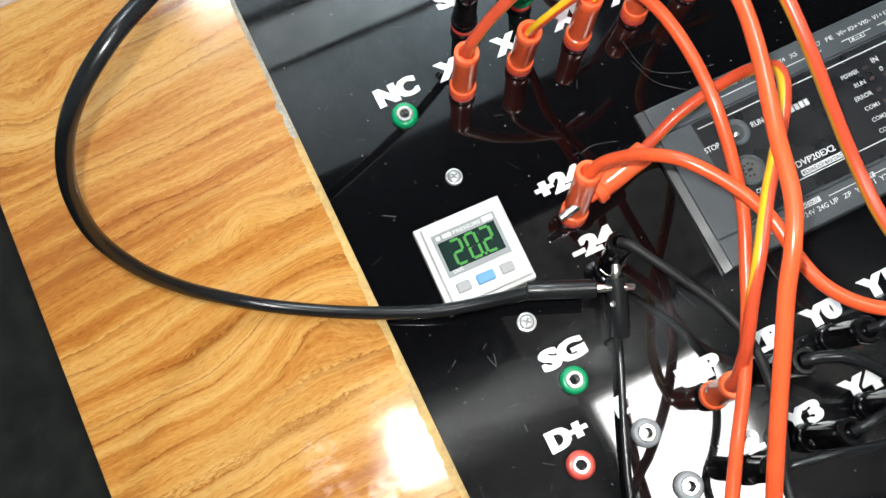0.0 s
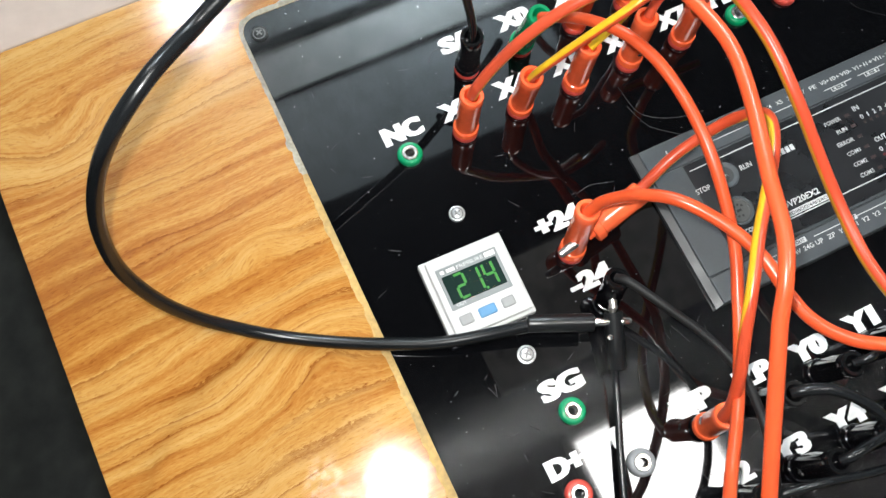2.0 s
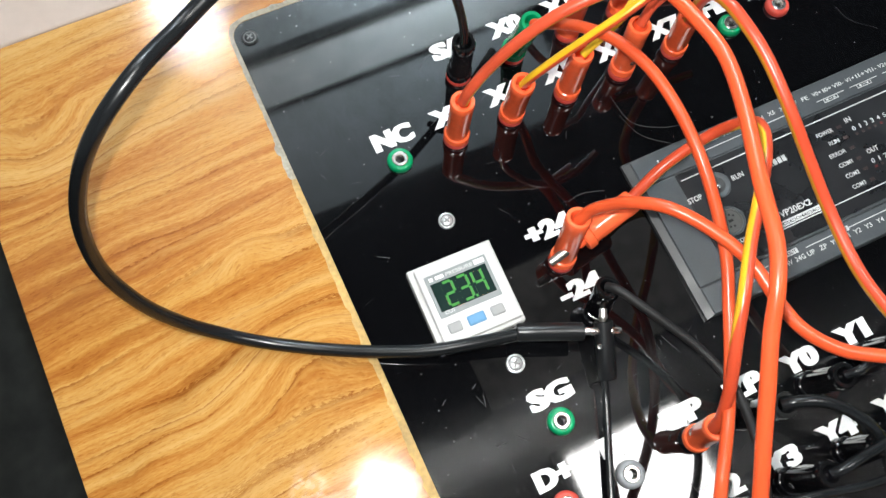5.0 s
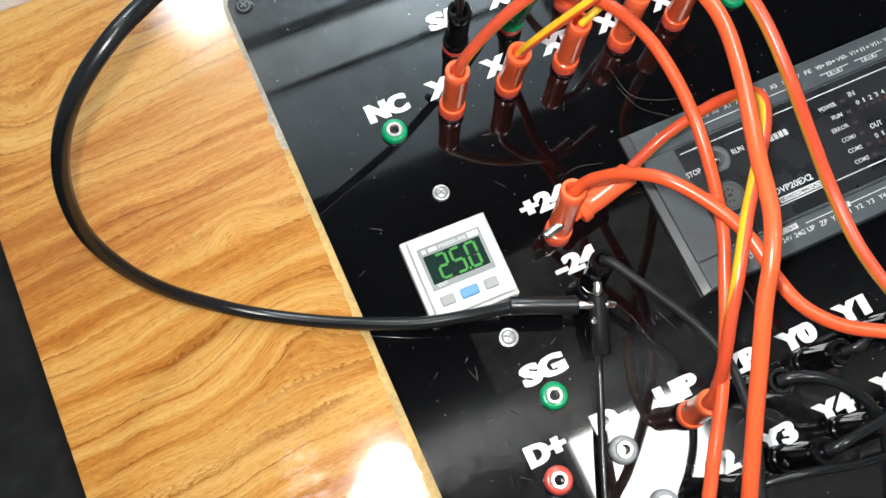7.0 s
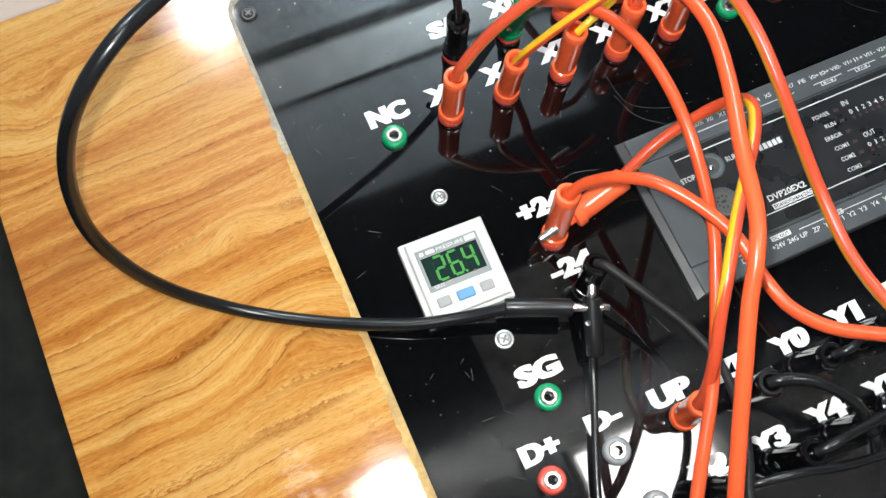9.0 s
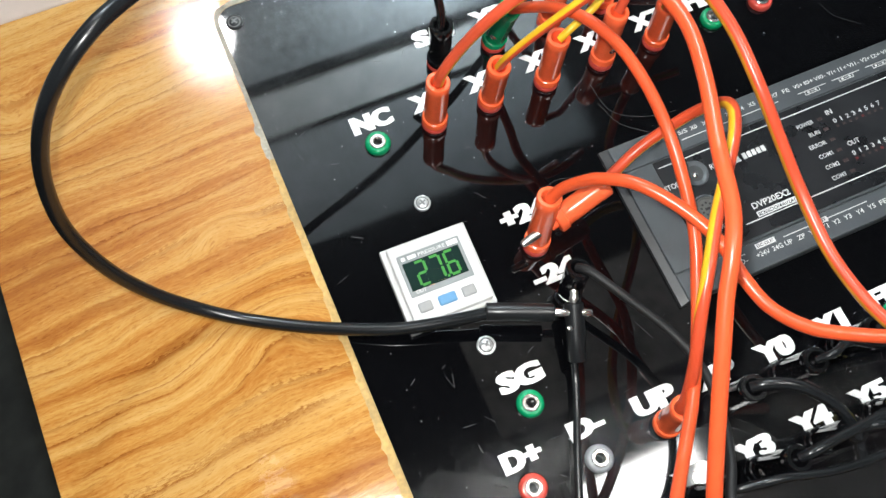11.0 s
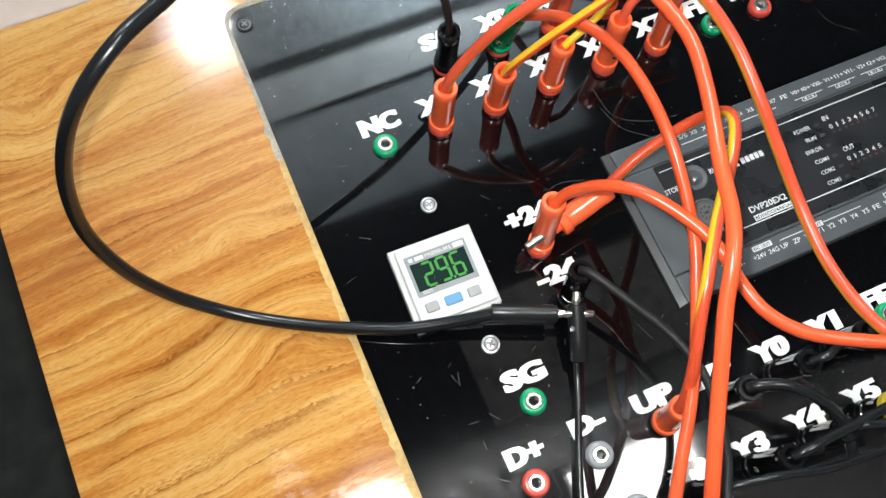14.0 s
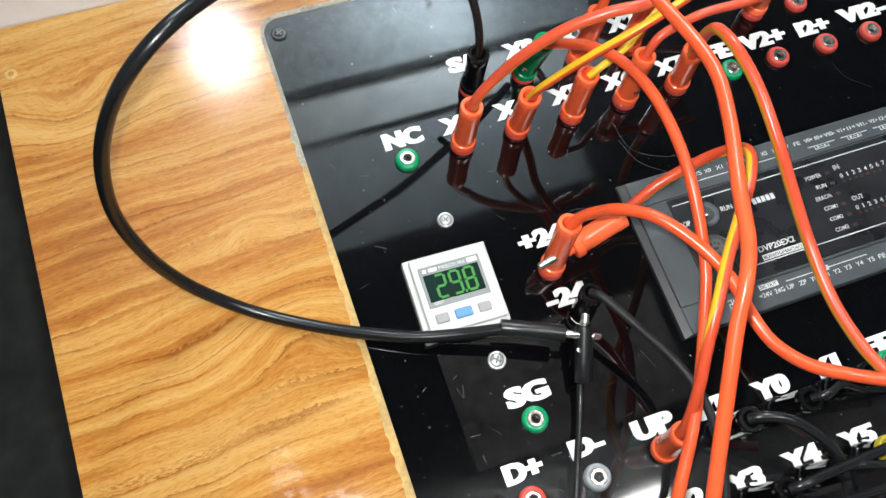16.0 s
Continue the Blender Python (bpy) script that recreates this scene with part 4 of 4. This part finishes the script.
    # boxed marks between the bracket lines
    for a, b, y in ((19.2, 20.0, -6.1), (21.1, 21.9, -6.1), (23.0, 23.8, -6.1), (11.55, 12.25, -11.98), (20.2, 21.0, -11.85)):
        part("printed_bar", block(a - x0, y - y0 - 0.11, zc - 0.01, b - x0, y - y0 + 0.11, zc + 0.003), M_print, c)
        part("box_field", block(a - x0 + 0.04, y - y0 - 0.075, zc - 0.01, b - x0 - 0.04, y - y0 + 0.075, zc + 0.007), M_plc, c)
        for u0, u1, v in ((0.14, 0.27, 0.05), (0.33, 0.5, 0.015), (0.56, 0.68, 0.05)):
            part("printed_bar", block(a - x0 + u0 * (b - a) * 1.2, y - y0 - v, zc - 0.01, a - x0 + u1 * (b - a) * 1.2, y - y0 + v, zc + 0.011), M_print, c)
    # mode switch and round port
    sx, sy = 12.32 - x0, -7.7 - y0
    part("switch_well", lathe([(0.64, zt - 0.03), (0.61, zt + 0.05), (0.56, zt + 0.06), (0.42, zt + 0.03), (0.38, zt + 0.01)], 32, Matrix.Translation((sx, sy, 0))), M_plc, c, smooth=40)
    part("switch_floor", lathe([(0.40, zt + 0.006), (0.2, zt + 0.008), (0.01, zt + 0.008)], 24, Matrix.Translation((sx, sy, 0))), M_plcdark, c)
    part("toggle", lathe([(0.13, 0), (0.12, 0.1), (0.06, 0.14), (0.01, 0.14)], 12, Matrix.Translation((sx - 0.05, sy - 0.1, zt))), M_metal, c, smooth=40)
    px, py = 12.0 - x0, -9.42 - y0
    part("port_rim", lathe([(0.7, zt - 0.03), (0.68, zt + 0.05), (0.63, zt + 0.065), (0.58, zt + 0.05), (0.57, zt + 0.01)], 32, Matrix.Translation((px, py, 0))), M_plc, c, "grey rim round the port", smooth=40)
    port = part("port", lathe([(0.57, zt + 0.012), (0.55, zt + 0.04), (0.5, zt + 0.04), (0.48, zt + 0.016), (0.01, zt + 0.016)], 32, Matrix.Translation((px, py, 0))), M_port, c, "grey round port", smooth=40)
    # holes and slot are raised shapes, their shade painted in near-black
    for k in range(7):
        a = radians(40 + 40 * k)
        part("pin_hole", lathe([(0.055, 0), (0.055, 0.012), (0.01, 0.012)], 8, Matrix.Translation((px + 0.28 * math.cos(a), py + 0.28 * math.sin(a), zt + 0.014))), M_hole, port)
    part("key_slot", block(px - 0.12, py - 0.06, zt + 0.01, px + 0.12, py + 0.06, zt + 0.026), M_hole, port)
    w_("COM1", 11.75, -10.5, 0.62, 0.2)
    for o in c.children_recursive:
        o.data.transform(Matrix.Diagonal((1.0474, 1.054, 1, 1)))


build_controller()


# ---- pressure switch ----
def build_switch():
    s = thing("pressure_switch", "white square digital pressure switch with a lit numeric display", "pressure switch", (-0.1, -7.35, 0), -1.6)
    part("adapter", block(-2.05, -2.03, 0, 2.05, 2.03, 0.62, 0.07, 3), M_case, s)
    part("housing", block(-1.78, -1.85, 0.4, 1.95, 1.9, 0.92, 0.1, 3), M_case, s)
    bez = block(-1.48, -0.62, 0.8, 1.5, 1.4, 0.945, 0.03)
    part("bezel", bez, M_bezel, s, "grey display surround")
    for x, mat in ((-1.05, M_key), (-0.02, M_keyblue), (1.0, M_key)):
        wide = 0.42 if mat is M_keyblue else 0.32
        part("key", block(x - wide, -1.42, 0.8, x + wide, -0.94, 1.0, 0.09, 3), mat, s)
    lettering("OUT", -1.2, -0.52, 0.48, 0.17, 0.946, M_print, s, bold=0.01, thick=0.004)
    for a, b in ((-1.3, -1.12), (-1.0, -0.6)):
        part("mark", block(a, 1.1, 0.94, b, 1.27, 0.95), M_white, s)
    lettering("PRESSURE", -0.5, 1.1, 1.3, 0.17, 0.946, M_print, s, bold=0.01, thick=0.004)
    part("mark", block(0.88, 1.08, 0.94, 1.38, 1.3, 0.95), M_white, s)
    display = part("display", block(-1.34, -0.36, 0.9, 1.34, 0.98, 0.953), M_lcd, s, "dark green lit display window")
    # strips behind the digits turn a dark or a red face to the front
    strips = []
    n, w = 9, 2.6 / 9
    for k in range(n):
        bm = block(-w / 2, -0.64, -0.02, w / 2, 0.64, 0.02)
        for f in bm.faces:
            f.material_index = 1 if f.normal.z < -0.5 else 0
        st = part("backlight_strip", bm, [M_lcd, M_lcdred], display)
        strips.append((st, -1.3 + w * (k + 0.5), 0.31, 0.99))
    # each digit has seven bars with a dark, a green and an orange face
    bars = {}
    on = {"0": "abcdef", "1": "bc", "2": "abged", "3": "abgcd", "4": "fgbc", "5": "afgcd", "6": "afgedc", "7": "abc", "8": "abcdefg", "9": "abfgcd"}
    wd, ht = 0.44, 1.1
    for d, x in enumerate((-0.62, 0.08, 0.78)):
        spots = {"a": (0, ht / 2, 0), "g": (0, 0, 0), "d": (0, -ht / 2, 0), "f": (-wd / 2, ht / 4, 90), "b": (wd / 2, ht / 4, 90), "e": (-wd / 2, -ht / 4, 90), "c": (wd / 2, -ht / 4, 90)}
        for key, (dx, dy, turn) in spots.items():
            half = (wd if turn == 0 else ht / 2) / 2 - 0.035
            bars[d, key] = (bar(half, display), x + dx, 0.31 + dy, turn)
    dot = bar(0.05, display)
    bars["dot"] = (dot, 0.43, 0.31 - ht / 2, 0)
    flag = bar(0.15, display, 0.06)
    bars["flag"] = (flag, -0.42, -0.3, 0)
    return strips, bars, on


def bar(half, parent, r=0.06):
    """A four-sided bar along x: the face that looks up is dark at 0, green at 90, red at 180, orange at 270 degrees."""
    bm = block(-half, -r, -r, half, r, r)
    for f in bm.faces:
        n = f.normal
        f.material_index = 0 if abs(n.x) > 0.5 or n.z > 0.5 else 1 if n.y > 0.5 else 3 if n.z < -0.5 else 2
    return part("segment", bm, [M_lcd, M_seggreen, M_segorange, M_lcdred], parent)


STRIPS, BARS, LIT = build_switch()

# seconds, number shown, colour
SHOWN = ((0.0, "202", 1), (0.4, "204", 1), (0.9, "206", 1), (1.2, "208", 1), (1.45, "210", 1), (1.7, "212", 1), (1.95, "214", 1), (2.2, "216", 1), (2.45, "218", 1), (2.75, "220", 1), (2.95, "222", 1), (3.4, "224", 1),
         (3.8, "226", 1), (4.1, "228", 1), (4.4, "230", 1), (4.7, "232", 1), (4.95, "234", 1), (5.2, "236", 1), (5.4, "238", 1), (5.6, "240", 1), (5.75, "242", 1), (6.25, "244", 1), (6.45, "246", 1), (6.75, "248", 1),
         (6.95, "250", 1), (7.2, "252", 1), (7.45, "254", 1), (7.75, "256", 1), (8.25, "258", 1), (8.45, "260", 1), (8.7, "262", 1), (8.95, "264", 1), (9.15, "266", 1), (9.6, "268", 1), (9.9, "270", 1), (10.25, "272", 1), (10.6, "274", 1),
         (10.95, "276", 1), (11.25, "278", 1), (11.45, "280", 1), (11.75, "282", 1), (11.95, "284", 1), (12.4, "286", 1), (12.75, "288", 1), (12.95, "290", 1), (13.25, "292", 1), (13.45, "294", 1), (13.95, "296", 1),
         (14.25, "298", 1), (14.36, "300", 2), (14.75, "302", 2), (14.95, "300", 2), (15.15, "300", 1), (15.35, "298", 1))


def turn_rows(states, made):
    """Rows for walk(): the thing rests in one state and turns to the next within a twentieth of a second."""
    step, rows, now = 1 / 30, [], None
    for t, a in states:
        if now is None:
            rows.append((0.0, made(a)))
        elif a != now:
            n = max(1, math.ceil(abs(a - now) / 80))
            for k in range(n + 1):
                rows.append((t - 0.04 + k * step, made(now + (a - now) * k / n)))
        now = a
    rows.append((16.0, made(now)))
    return rows


def motions():
    # the torch goes along beside the lens, a little ahead of it
    walk(TORCH, [(t, look((eye[0] - 0.002, eye[1] + 0.019, eye[2] + 0.004), (target[0] + 0.2, target[1] - 0.005, target[2]))) for t, eye, target, roll in PATH])
    for key, (ob, x, y, turn) in BARS.items():
        states = []
        for t, number, colour in SHOWN:
            if key == "dot":
                lit = True
            elif key == "flag":
                lit = number >= "300"
            else:
                lit = key[1] in LIT[number[key[0]]]
            orange = colour == 2 or (key == "flag")
            glowing = colour == 2 and t < 14.9
            states.append((t, (180.0 if glowing else 0.0) if not lit else (270.0 if orange else 90.0)))
        base = pose(x * U, y * U, 0.917 * U, 0, 0, turn)
        walk(ob, turn_rows(states, lambda a, base=base: base @ pose(0, 0, 0, a)))
    for ob, x, y, z in STRIPS:
        states = [(t, 180.0 if colour == 2 and t < 14.9 else 0.0) for t, number, colour in SHOWN]
        walk(ob, turn_rows(states, lambda a, p=(x * U, y * U, 0.95 * U): pose(*p, 0, a, 0)))


motions()
